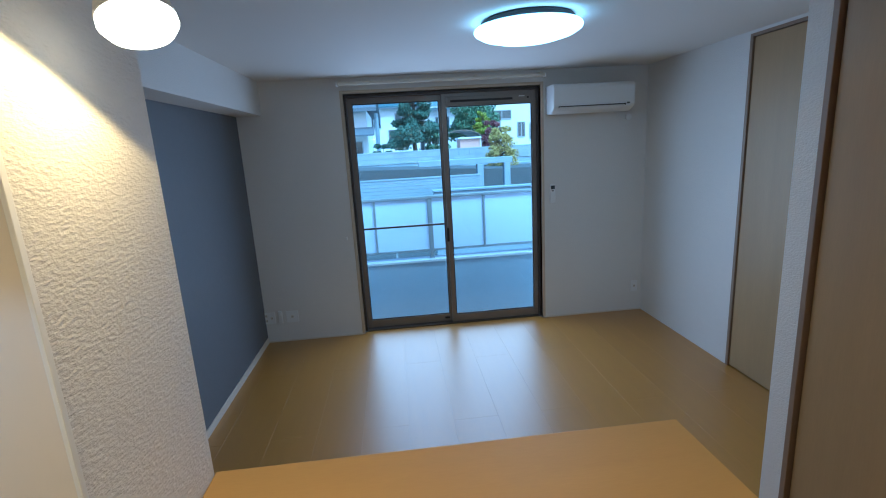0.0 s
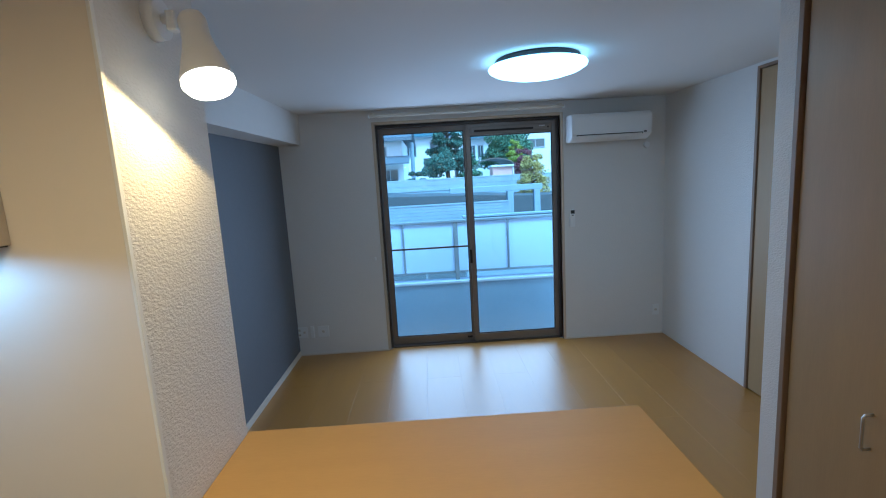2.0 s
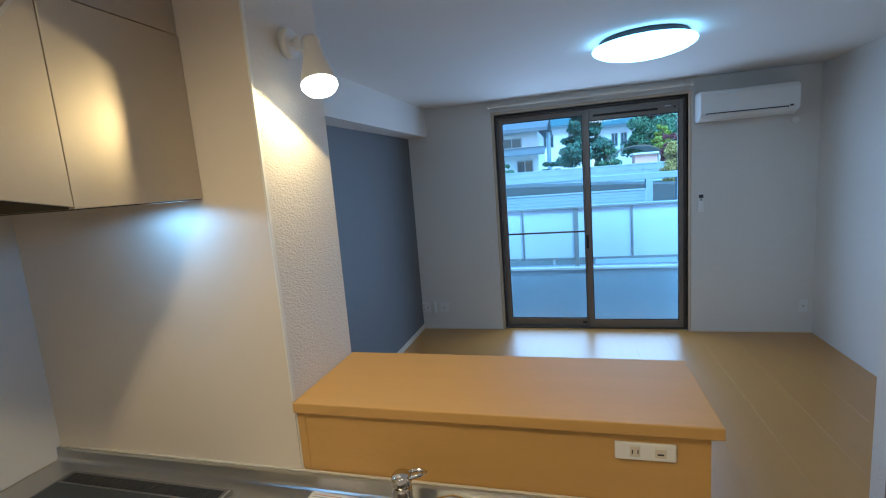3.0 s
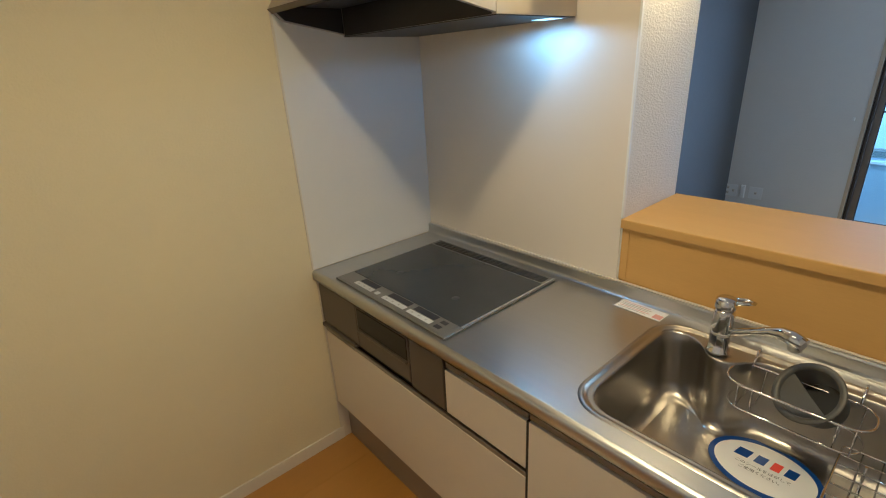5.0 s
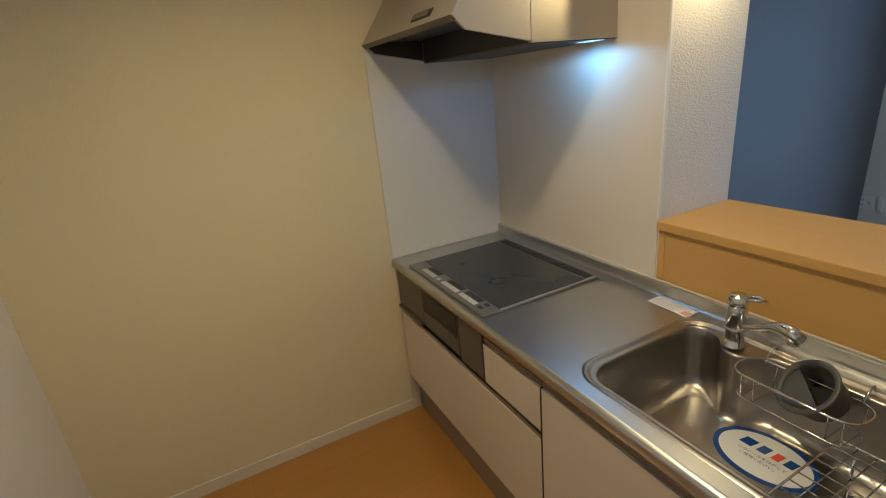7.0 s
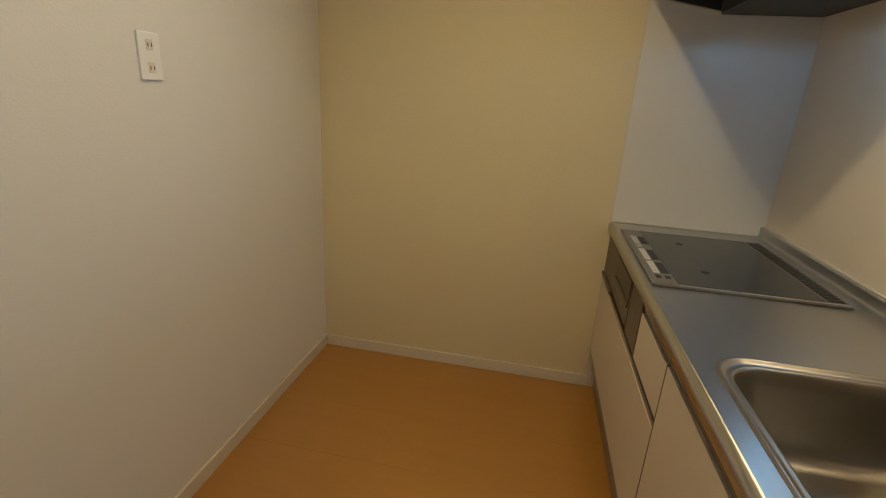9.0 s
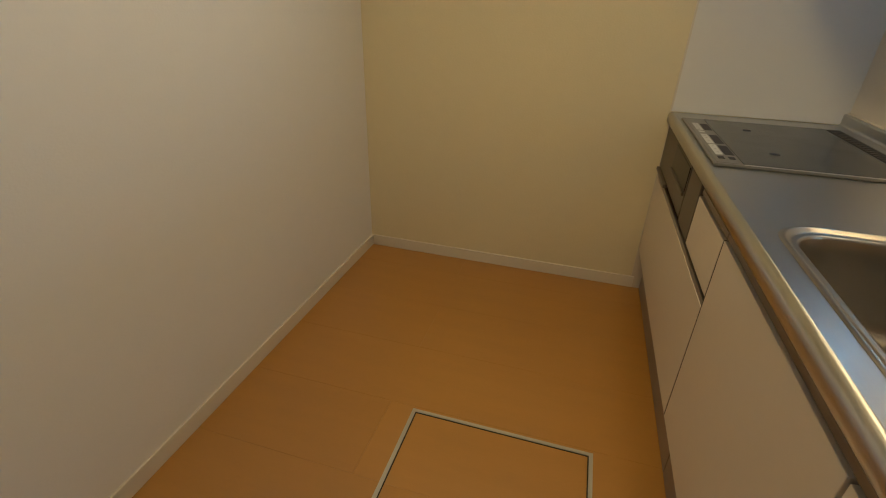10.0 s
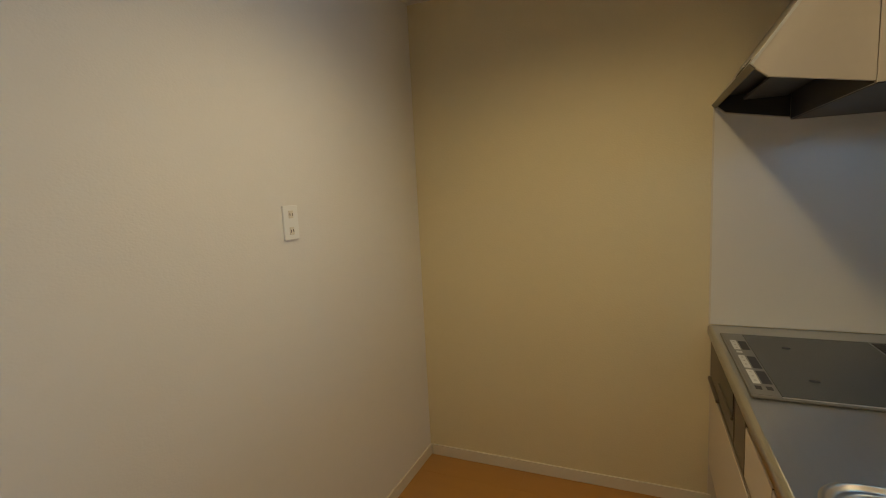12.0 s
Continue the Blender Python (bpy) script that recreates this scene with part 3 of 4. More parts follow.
# grill unit under the hob; the worktop stands at 0.85
OFFSET = Vector((0, 0, 0.04))
grill = thing("grill_unit", (0.38, -0.3, 0.6), "dark taupe built-in grill front under the hob", "grill")
part("body", B(0.01, -0.59, 0.605, 0.76, -0.04, 0.764), M["dark"], grill)
part("control_panel", B(0.012, -0.612, 0.585, 0.284, -0.591, 0.757, r=0.003), M["grillgrey"], grill)
gd = part("grill_door", B(0.288, -0.614, 0.585, 0.594, -0.591, 0.757, r=0.003), M["grillgrey"], grill)
part("grill_window", B(0.300, -0.6165, 0.668, 0.588, -0.613, 0.750, r=0.001), M["grillglass"], gd, "black glass grill window")
part("grill_handle", B(0.300, -0.622, 0.655, 0.588, -0.613, 0.666, r=0.003), M["grillgrey"], gd)
part("control_panel", B(0.598, -0.612, 0.572, 0.757, -0.591, 0.757, r=0.003), M["grillgrey"], grill)
part("lip", B(0.012, -0.622, 0.566, 0.262, -0.591, 0.581, r=0.004), M["grillgrey"], grill)

# ---- worktop with sink ----
worktop = thing("worktop", (1.0, -0.31, 0.81), "brushed stainless steel kitchen worktop with backguard", "worktop")
SX0, SY0, SX1, SY1 = 1.142, -0.562, 1.80, -0.074
bm = bmesh.new()
outer = [bm.verts.new((x, y, 0.81)) for x, y in ((0.006, -0.61), (2.0, -0.61), (2.0, -0.022), (0.006, -0.022))]
inner = [bm.verts.new((x, y, 0.81)) for x, y in round_rect(SX0, SY0, SX1, SY1, 0.085)]
es = [bm.edges.new((l[i], l[(i + 1) % len(l)])) for l in (outer, inner) for i in range(len(l))]
bmesh.ops.triangle_fill(bm, use_beauty=True, use_dissolve=False, edges=es)
nose = [(-0.61, 0.81), (-0.617, 0.808), (-0.623, 0.803), (-0.625, 0.796), (-0.625, 0.772), (-0.61, 0.768)]
for (ya, za), (yb, zb) in zip(nose, nose[1:]):
    bm.faces.new([bm.verts.new(p) for p in ((0.002, ya, za), (2.0, ya, za), (2.0, yb, zb), (0.002, yb, zb))]).smooth = True
bm.faces.new([bm.verts.new(p) for p in ((2.0, -0.61, 0.81), (2.0, -0.625, 0.796), (2.0, -0.625, 0.772), (2.0, -0.022, 0.772), (2.0, -0.022, 0.81))])
bmesh.ops.remove_doubles(bm, verts=bm.verts, dist=1e-5)
part("top", bm, M["steel"], worktop)
gp = [(-0.030, 0.810), (-0.024, 0.813), (-0.0215, 0.82), (-0.0215, 0.848), (-0.019, 0.853), (-0.004, 0.853), (-0.004, 0.81)]
part("backguard", prism(bmesh.new(), gp, "x", 0.006, 1.985), M["steel"], worktop)
part("cap_strip", B(0.006, -0.012, 0.853, 1.985, -0.0042, 0.857, r=0.001), M["trim"], worktop, "thin pale sealing strip on the backguard")
part("end_guard", B(1.985, -0.10, 0.812, 2.0, -0.004, 0.872, r=0.004), M["grillgrey"], worktop)

sink = thing("sink", (1.44, -0.33, 0.62), "deep stainless kitchen sink set into the worktop", "sink")


def filleted(corners, n=7):
    """A closed outline of (x, y, radius) corners, each one rounded by its radius."""
    out, m = [], len(corners)
    for i, (x, y, r) in enumerate(corners):
        p, a, b = Vector((x, y)), Vector(corners[i - 1][:2]), Vector(corners[(i + 1) % m][:2])
        u, v = (a - p).normalized(), (b - p).normalized()
        half = u.angle(v) / 2
        d = r / math.tan(half)
        c = p + (u + v).normalized() * (r / math.sin(half))
        s0, s1 = p + u * d - c, p + v * d - c
        for k in range(n + 1):
            w = s0.lerp(s1, k / n)
            out.append(c + w.normalized() * r)
    return out


# rim pressed down to a deck for the tap; the bowl's back edge bends round the tap
rim = [(0.008, 0.8105, 0.088), (0.004, 0.8130, 0.087), (0.0, 0.8135, 0.085), (-0.004, 0.8112, 0.082), (-0.008, 0.8070, 0.08), (-0.013, 0.8056, 0.077)]
bm = bmesh.new()
loops = [[bm.verts.new((x, y, z)) for x, y in round_rect(SX0 - d, SY0 - d, SX1 + d, SY1 + d, r)] for d, z, r in rim]
BY = -0.166
bowl = filleted([(SX0 + 0.019, SY0 + 0.019, 0.075), (SX1 - 0.019, SY0 + 0.019, 0.075), (SX1 - 0.019, SY1 - 0.024, 0.06), (1.40, SY1 - 0.024, 0.08), (1.345, BY, 0.045), (1.30, BY, 0.045), (1.245, SY1 - 0.024, 0.08), (SX0 + 0.019, SY1 - 0.024, 0.045)])
mid = Vector(((SX0 + SX1) / 2, (SY0 + SY1) / 2))
steps = [(0.0, 0.8056), (0.0035, 0.8045), (0.006, 0.800), (0.010, 0.77), (0.026, 0.655), (0.034, 0.634), (0.047, 0.620), (0.068, 0.6145)]
walls = []
for d, z in steps:
    walls.append([bm.verts.new((mid.x + (p.x - mid.x) * (1 - d / 0.33), mid.y + (p.y - mid.y) * (1 - d / 0.235), z)) for p in bowl])
for group in (loops, walls):
    for a, b in zip(group, group[1:]):
        for i in range(len(a)):
            bm.faces.new((a[i], a[(i + 1) % len(a)], b[(i + 1) % len(b)], b[i])).smooth = True
bm.faces.new(walls[-1])
deck = bmesh.new()
edge = [[deck.verts.new(v.co) for v in l] for l in (loops[-1], walls[0])]
es = [deck.edges.new((l[i], l[(i + 1) % len(l)])) for l in edge for i in range(len(l))]
bmesh.ops.triangle_fill(deck, use_beauty=True, use_dissolve=False, edges=es)
merge(bm, deck)
bmesh.ops.remove_doubles(bm, verts=bm.verts, dist=1e-5)
part("bowl", bm, M["bowl"], sink)
part("drain", lathe(bmesh.new(), [(0.07, 0.616), (0.068, 0.6185), (0.055, 0.6185), (0.05, 0.616)], Matrix.Translation((1.70, -0.25, 0)), 32), M["chrome"], sink)

# ---- hob ----
hob = thing("induction_hob", (0.455, -0.345, 0.81), "black glass induction hob with grey frame, switched off", "hob")
HX0, HX1, HY0, HY1 = 0.145, 0.757, -0.598, -0.072
part("frame", B(HX0, HY0, 0.8105, HX1, HY1, 0.818, r=0.003), M["ihframe"], hob)
part("glass_top", B(HX0 + 0.012, HY0 + 0.075, 0.8175, HX1 - 0.012, HY1 - 0.062, 0.8195, r=0.0008), M["black"], hob)
part("control_strip", B(HX0 + 0.012, HY0 + 0.008, 0.8175, HX1 - 0.012, HY0 + 0.071, 0.819, r=0.0008), M["ihframe"], hob)
part("exhaust_grille", B(HX0 + 0.02, HY1 - 0.054, 0.8175, HX1 - 0.02, HY1 - 0.012, 0.8195, r=0.0008), M["gap"], hob)
for i in range(23):
    xx = HX0 + 0.034 + i * 0.0246
    part("slat", B(xx, HY1 - 0.052, 0.8192, xx + 0.006, HY1 - 0.014, 0.8204), M["black"], hob)
for xx, ww in ((0.242, 0.108), (0.413, 0.122), (0.551, 0.114)):
    part("display", B(xx + 0.006, HY0 + 0.045, 0.8188, xx + ww - 0.004, HY0 + 0.070, 0.8198), M["ink"], hob)
    k = part("key_panel", B(xx, HY0 + 0.020, 0.8188, xx + ww, HY0 + 0.040, 0.8200), M["keywhite"], hob, "white touch key panel")
    for j in range(3):
        part("key_mark", B(xx + 0.016 + j * 0.034, HY0 + 0.027, 0.8199, xx + 0.024 + j * 0.034, HY0 + 0.033, 0.8203), M["faintink"], k)
part("key_panel", B(0.366, HY0 + 0.022, 0.8188, 0.386, HY0 + 0.040, 0.82), M["keywhite"], hob)
for yy in (0.020, 0.048):
    part("key_panel", B(0.683, HY0 + yy, 0.8188, 0.708, HY0 + yy + 0.016, 0.82), M["ink"], hob)
part("edge_trim", B(HX1 - 0.009, HY0 + 0.075, 0.818, HX1 - 0.003, HY1 - 0.006, 0.8198, r=0.0008), M["alu"], hob, "bright metal edge strip")
for xx, yy in ((0.297, -0.41), (0.604, -0.41)):
    part("burner_mark", lathe(bmesh.new(), [(0.014, 0.8194), (0.013, 0.8199), (0.0, 0.8199)], Matrix.Translation((xx, yy, 0)), 20), M["ink"], hob)

# ---- range hood ----
OFFSET = Vector((0, -0.004, 0.033))
hood = thing("range_hood", (0.37, -0.3, 1.665), "satin stainless slanted range hood on the end wall", "range hood")
HW = 0.748
side = [(-0.622, 1.742), (-0.578, 1.705), (-0.355, 1.665), (-0.357, 2.085), (-0.376, 2.085)]
for x0, x1 in ((0.004, 0.016), (HW - 0.012, HW)):
    part("side_panel", prism(bmesh.new(), side, "x", x0, x1), M["hood"], hood)
fp = [(-0.622, 1.742), (-0.376, 2.085), (-0.368, 2.077), (-0.612, 1.738)]
fpan = part("front_panel", prism(bmesh.new(), fp, "x", 0.016, HW - 0.012), M["hood"], hood)
ins = Matrix.Translation((0.53, -0.600, 1.772)) @ Euler((radians(53.9), 0, 0)).to_matrix().to_4x4()
bm = bmesh.new()
merge(bm, box(bmesh.new(), -0.07, -0.014, -0.002, 0.07, 0.014, 0.003, r=0.002), ins)
part("control_recess", bm, M["gap"], fpan)
bm = bmesh.new()
merge(bm, box(bmesh.new(), -0.055, -0.009, 0.002, 0.05, 0.008, 0.005, r=0.0015), ins)
part("control_keys", bm, M["grillgrey"], fpan)
part("box", B(0.004, -0.3535, 1.66, HW, -0.001, 2.085, r=0.0015), M["hood"], hood)
part("top_plate", B(0.016, -0.372, 2.075, HW - 0.012, -0.354, 2.084), M["hood"], hood)
bm = prism(bmesh.new(), [(-0.586, 1.772), (-0.36, 1.772), (-0.36, 1.785), (-0.572, 1.785)], "x", 0.020, HW - 0.016)
part("intake", bm, M["dark"], hood, "dark underside of the hood")
inner = [(-0.612, 1.742), (-0.575, 1.708), (-0.358, 1.668), (-0.358, 1.80), (-0.572, 1.80)]
bm = prism(bmesh.new(), inner, "x", 0.0165, 0.0185)
prism(bm, inner, "x", HW - 0.0145, HW - 0.0125)
box(bm, 0.0185, -0.3565, 1.6605, HW - 0.0145, -0.3545, 1.80)
part("lining", bm, M["dark"], hood)
part("filter", B(0.05, -0.52, 1.745, 0.70, -0.375, 1.755, r=0.003), M["dark"], hood)
part("bottom_plate", B(0.006, -0.352, 1.6575, HW - 0.002, -0.006, 1.6602), M["dark"], hood)
# highlight on the front edge's bevel, put in as a thin bright strip
part("edge_strip", prism(bmesh.new(), [(-0.6225, 1.7415), (-0.3765, 2.0845), (-0.370, 2.0805), (-0.614, 1.7395)], "x", HW, HW + 0.0015), M["alu"], hood, "bright strip for the highlight on the slanted edge")
part("lip", prism(bmesh.new(), [(-0.624, 1.742), (-0.61, 1.728), (-0.606, 1.730), (-0.618, 1.744)], "x", 0.004, HW), M["grillgrey"], hood)
part("lamp_lens", B(0.65, -0.09, 1.6567, 0.72, -0.03, 1.6573, r=0.0002), M["led"], hood, "lit hood lamp")
filler = thing("hood_filler_panel", (0.37, -0.18, 2.07), "satin metal filler box between the hood and the ceiling", "panel")
part("box", B(0.004, -0.352, 2.0885, HW - 0.004, -0.001, ZC - 0.034, r=0.001), M["hood"], filler)
OFFSET = Vector((0, 0, 0))

# ---- counter behind the sink ----
ledge = thing("counter_cabinet", (1.51, 0.17, 0), "maple laminate counter cabinet behind the sink", "counter")
part("top", B(PX + 0.001, -0.018, 1.077, 2.036, 0.369, 1.107, r=0.003), M["maple"], ledge)
part("back_panel", B(PX + 0.003, 0.0, 0, 2.012, 0.018, 1.077), M["maple"], ledge)
part("side_panel", B(1.994, 0.018, 0, 2.012, 0.34, 1.077), M["maple"], ledge)
part("front_panel", B(PX + 0.003, 0.322, 0, 1.994, 0.34, 1.077), M["maple"], ledge)
part("corner_strip", B(PX + 0.002, -0.003, 0.90, PX + 0.026, 0.0, 1.076, r=0.001), M["maple"], ledge)
outlet((1.872, -0.0005, 1.032), (0.134, 0.044), [(-0.022, 0.0)], "cream wall plate with a power outlet on the counter")
jack = thing("wall_jack", (1.905, -0.009, 1.030), "cream network jack in the counter wall plate", "outlet")
part("insert", B(1.893, -0.0105, 1.020, 1.917, -0.0085, 1.042, r=0.001), M["trim"], jack)
part("slot", B(1.898, -0.0112, 1.027, 1.912, -0.0104, 1.031), M["ink"], jack)

# ---- sink: tap, sticker, wire rack, drainer ----
OFFSET = Vector((-0.01, 0, 0.04))
FX, FY = 1.318, -0.130
tap = thing("kitchen_tap", (FX, FY, 0.81), "chrome single-lever kitchen tap behind the sink", "tap")
bm = lathe(bmesh.new(), [(0.028, 0.809), (0.028, 0.814), (0.0245, 0.818), (0.0235, 0.86), (0.0245, 0.865), (0.0245, 0.925), (0.022, 0.933), (0.0, 0.935)], Matrix.Translation((FX, FY, 0)), 28)
part("body", bm, M["chrome"], tap)
dv = Vector((0.172, -0.052, 0)).normalized()
pts = [Vector((FX, FY, 0.858)) + dv * d + Vector((0, 0, h)) for d, h in ((0.012, 0.010), (0.04, 0.026), (0.08, 0.049), (0.115, 0.068), (0.14, 0.076), (0.160, 0.076), (0.186, 0.070))]
spout = part("spout", tube(bmesh.new(), pts, [0.011, 0.010, 0.010, 0.012, 0.0155, 0.0175, 0.0165], 14), M["chrome"], tap)
e = pts[-2]
part("aerator", cyl(bmesh.new(), (e.x + 0.008, e.y - 0.003, e.z - 0.006), (e.x + 0.009, e.y - 0.003, e.z - 0.026), 0.0145, 0.0135, 20), M["alu"], spout)
part("joint_ring", lathe(bmesh.new(), [(0.0242, 0.862), (0.0252, 0.864), (0.0252, 0.868), (0.0242, 0.870)], Matrix.Translation((FX, FY, 0)), 28), M["alu"], tap)
bm = lathe(bmesh.new(), [(0.0245, 0.936), (0.025, 0.94), (0.0245, 0.957), (0.02, 0.963), (0.0, 0.964)], Matrix.Translation((FX, FY, 0)), 28)
cap = part("lever_cap", bm, M["chrome"], tap)
lv = [Vector((FX, FY, 0.955)) + Vector((0.9, 0.44, 0)) * d + Vector((0, 0, h)) for d, h in ((0.015, 0.0), (0.045, 0.002), (0.06, 0.0))]
bm = tube(bmesh.new(), [lv[0] + Vector((-0.005, 0.012, 0)), lv[1] + Vector((-0.004, 0.01, 0)), lv[2], lv[1] + Vector((0.004, -0.01, 0)), lv[0] + Vector((0.005, -0.012, 0))], 0.005)
part("lever", bm, M["chrome"], cap)

st = thing("instruction_label", (1.08, -0.085, 0.81), "small white printed label stuck on the worktop", "label")
lm = Matrix.Translation((1.076, -0.064, 0.8106)) @ Euler((0, 0, radians(-2))).to_matrix().to_4x4()


def flat(x0, y0, x1, y1, z0, z1, m):
    bm = bmesh.new()
    merge(bm, box(bmesh.new(), x0, y0, z0, x1, y1, z1), m)
    return bm


part("sheet", flat(-0.073, -0.029, 0.073, 0.029, 0, 0.0006, lm), M["paper"], st)
for i in range(5):
    part("text_bar", flat(-0.064, 0.016 - 0.009 * i, 0.024 + 0.008 * (i % 2), 0.0185 - 0.009 * i, 0.0006, 0.0009, lm), M["pinkink" if i in (0, 3) else "faintink"], st)
part("stamp", flat(0.045, -0.022, 0.07, 0.004, 0.0006, 0.0009, lm), M["pinkink"], st)

FZ = 0.6142
sm = Matrix.Translation((1.490, -0.246, FZ)) @ Euler((0, 0, radians(1))).to_matrix().to_4x4()
sk = thing("sink_sticker", (1.490, -0.246, FZ), "oval blue and white sticker on the sink floor", "sticker")
for nm, rx, ry, z0, z1, mt in (("rim", 0.117, 0.092, 0.0004, 0.0010, "blueink"), ("field", 0.104, 0.078, 0.0010, 0.0014, "paper")):
    bm = bmesh.new()
    prism(bm, [(rx * math.cos(2 * math.pi * i / 48), ry * math.sin(2 * math.pi * i / 48)) for i in range(48)], "z", z0, z1)
    bmesh.ops.transform(bm, matrix=sm, verts=bm.verts)
    part(nm, bm, M[mt], sk)
# the maker's mark, as plain slanted shapes
for k, (x0, w, mt) in enumerate(((-0.066, 0.036, "blueink"), (-0.024, 0.027, "blueink"), (0.010, 0.023, "redink"), (0.038, 0.027, "blueink"))):
    bm = bmesh.new()
    o = [(0, 0), (w * 0.82, 0), (w, 0.030), (w * 0.18, 0.030)]
    prism(bm, [(x0 + px, 0.008 + py) for px, py in o], "z", 0.0014, 0.0018)
    bmesh.ops.transform(bm, matrix=sm, verts=bm.verts)
    part("mark", bm, M[mt], sk)
for txt, yy in (("このシールをはがして", -0.014), ("ご使用ください。", -0.030)):
    cu = bpy.data.curves.new("lettering", "FONT")
    cu.body, cu.size, cu.align_x = txt, 0.0115, "CENTER"
    cu.materials.append(M["ink"])
    ob = new("lettering", cu)
    ob.parent = sk
    ob.matrix_parent_inverse = Matrix.Translation(-sk.location)
    ob.matrix_basis = Matrix.Translation(OFFSET) @ sm @ Matrix.Translation((0, yy, 0.0019))

# wire dish rack lying over the right half of the sink
rack = thing("wire_rack", (1.68, -0.33, 0.80), "stainless wire rack set in the sink", "dish rack")
RX0, RX1, RY0, RY1, RZ = 1.606, 1.775, -0.525, -0.185, 0.725
part("rim_wire", tube(bmesh.new(), [(x, y, RZ) for x, y in round_rect(RX0, RY0, RX1, RY1, 0.012, 4)], 0.0026, 8, True), M["chrome"], rack)
for i in range(9):
    yy = RY0 + 0.034 * (i + 1)
    part("wire", tube(bmesh.new(), [(RX0, yy, RZ), (RX1 - 0.004, yy, RZ), (RX1, yy, RZ + 0.002)], 0.0017, 6), M["chrome"], rack)
for i in range(4):
    xx = RX0 + 0.034 * (i + 1)
    part("cross_wire", tube(bmesh.new(), [(xx, RY0, RZ - 0.0035), (xx, RY1, RZ - 0.0035)], 0.0019, 6), M["chrome"], rack)
for yy in (RY0 + 0.04, RY1 - 0.04):
    for xx in (RX0 + 0.045, RX1 - 0.045):
        part("leg", cyl(bmesh.new(), (xx, yy, RZ), (xx, yy, 0.6146), 0.003, seg=8), M["chrome"], rack)

# hanging wire holder at the back of the sink with a grey strainer basket
hold = thing("wire_basket", (1.47, -0.15, 0.79), "wire sponge basket hooked on the back of the sink", "basket")
ring = [(x, y, 0.797) for x, y in round_rect(1.365, -0.225, 1.645, -0.118, 0.045, 5)]
part("rim_wire", tube(bmesh.new(), ring, 0.003, 8, True), M["chrome"], hold)
low = [(x, y, 0.727) for x, y in round_rect(1.375, -0.218, 1.635, -0.124, 0.04, 5)]
part("base_wire", tube(bmesh.new(), low, 0.0022, 8, True), M["chrome"], hold)
for xx in (1.40, 1.43, 1.59, 1.62):
    part("wire", tube(bmesh.new(), [(xx, -0.223, 0.797), (xx, -0.216, 0.727), (xx, -0.126, 0.727), (xx, -0.12, 0.797)], 0.0016, 6), M["chrome"], hold)
for xx in (1.40, 1.61):
    part("hook", tube(bmesh.new(), [(xx, -0.12, 0.797), (xx, -0.108, 0.81), (xx, -0.096, 0.824), (xx, -0.078, 0.824), (xx, -0.072, 0.816)], 0.003, 8), M["chrome"], hold)
bk = thing("strainer_pot", (1.49, -0.17, 0.72), "grey plastic strainer pot with half lid in the basket", "strainer")
tm = Matrix.Translation((1.535, -0.158, 0.792)) @ Vector((-0.38, -0.62, 0.68)).to_track_quat("Z", "Y").to_matrix().to_4x4() @ Matrix.Scale(0.92, 4)
part("pot", lathe(bmesh.new(), [(0.0, -0.045), (0.05, -0.044), (0.058, -0.038), (0.070, 0.028), (0.078, 0.031), (0.080, 0.036), (0.078, 0.039), (0.066, 0.038), (0.062, 0.03), (0.052, -0.034), (0.0, -0.038)], tm, 36), M["greyplastic"], bk)
bm = bmesh.new()
prism(bm, [(0.066 * math.cos(math.pi * i / 20 + 2.8), 0.066 * math.sin(math.pi * i / 20 + 2.8)) for i in range(21)], "z", 0.026, 0.030)
bmesh.ops.transform(bm, matrix=tm, verts=bm.verts)
part("half_lid", bm, M["greyplastic"], bk)
# black disc near the pot's bottom, stands for the shade inside
bm = bmesh.new()
prism(bm, [(0.052 * math.cos(2 * math.pi * i / 28), 0.052 * math.sin(2 * math.pi * i / 28)) for i in range(28)], "z", -0.030, -0.028)
bmesh.ops.transform(bm, matrix=tm, verts=bm.verts)
part("liner", bm, M["rubber"], bk, "black disc for the shade inside the pot")

OFFSET = Vector((0, 0, 0))

# ---- underfloor hatch ----
hatch = thing("floor_hatch", (1.38, -1.085, 0), "underfloor storage hatch with aluminium frame in the floor", "floor hatch", kind="structure")
X0, X1, Y0, Y1 = 1.076, 1.70, -1.360, -0.768
bm = B(X0, Y0, -0.005, X0 + 0.012, Y1, 0.0015)
box(bm, X1 - 0.012, Y0, -0.005, X1, Y1, 0.0015)
box(bm, X0 + 0.012, Y0, -0.005, X1 - 0.012, Y0 + 0.012, 0.0015)
box(bm, X0 + 0.012, Y1 - 0.012, -0.005, X1 - 0.012, Y1, 0.0015)
part("frame", bm, M["alu"], hatch, "thin aluminium frame")
bm = B(X0 + 0.0125, Y0 + 0.0125, -0.005, X0 + 0.016, Y1 - 0.0125, 0.0006)
box(bm, X1 - 0.016, Y0 + 0.0125, -0.005, X1 - 0.0125, Y1 - 0.0125, 0.0006)
box(bm, X0 + 0.016, Y0 + 0.0125, -0.005, X1 - 0.016, Y0 + 0.016, 0.0006)
box(bm, X0 + 0.016, Y1 - 0.016, -0.005, X1 - 0.016, Y1 - 0.0125, 0.0006)
part("gasket", bm, M["rubber"], hatch)

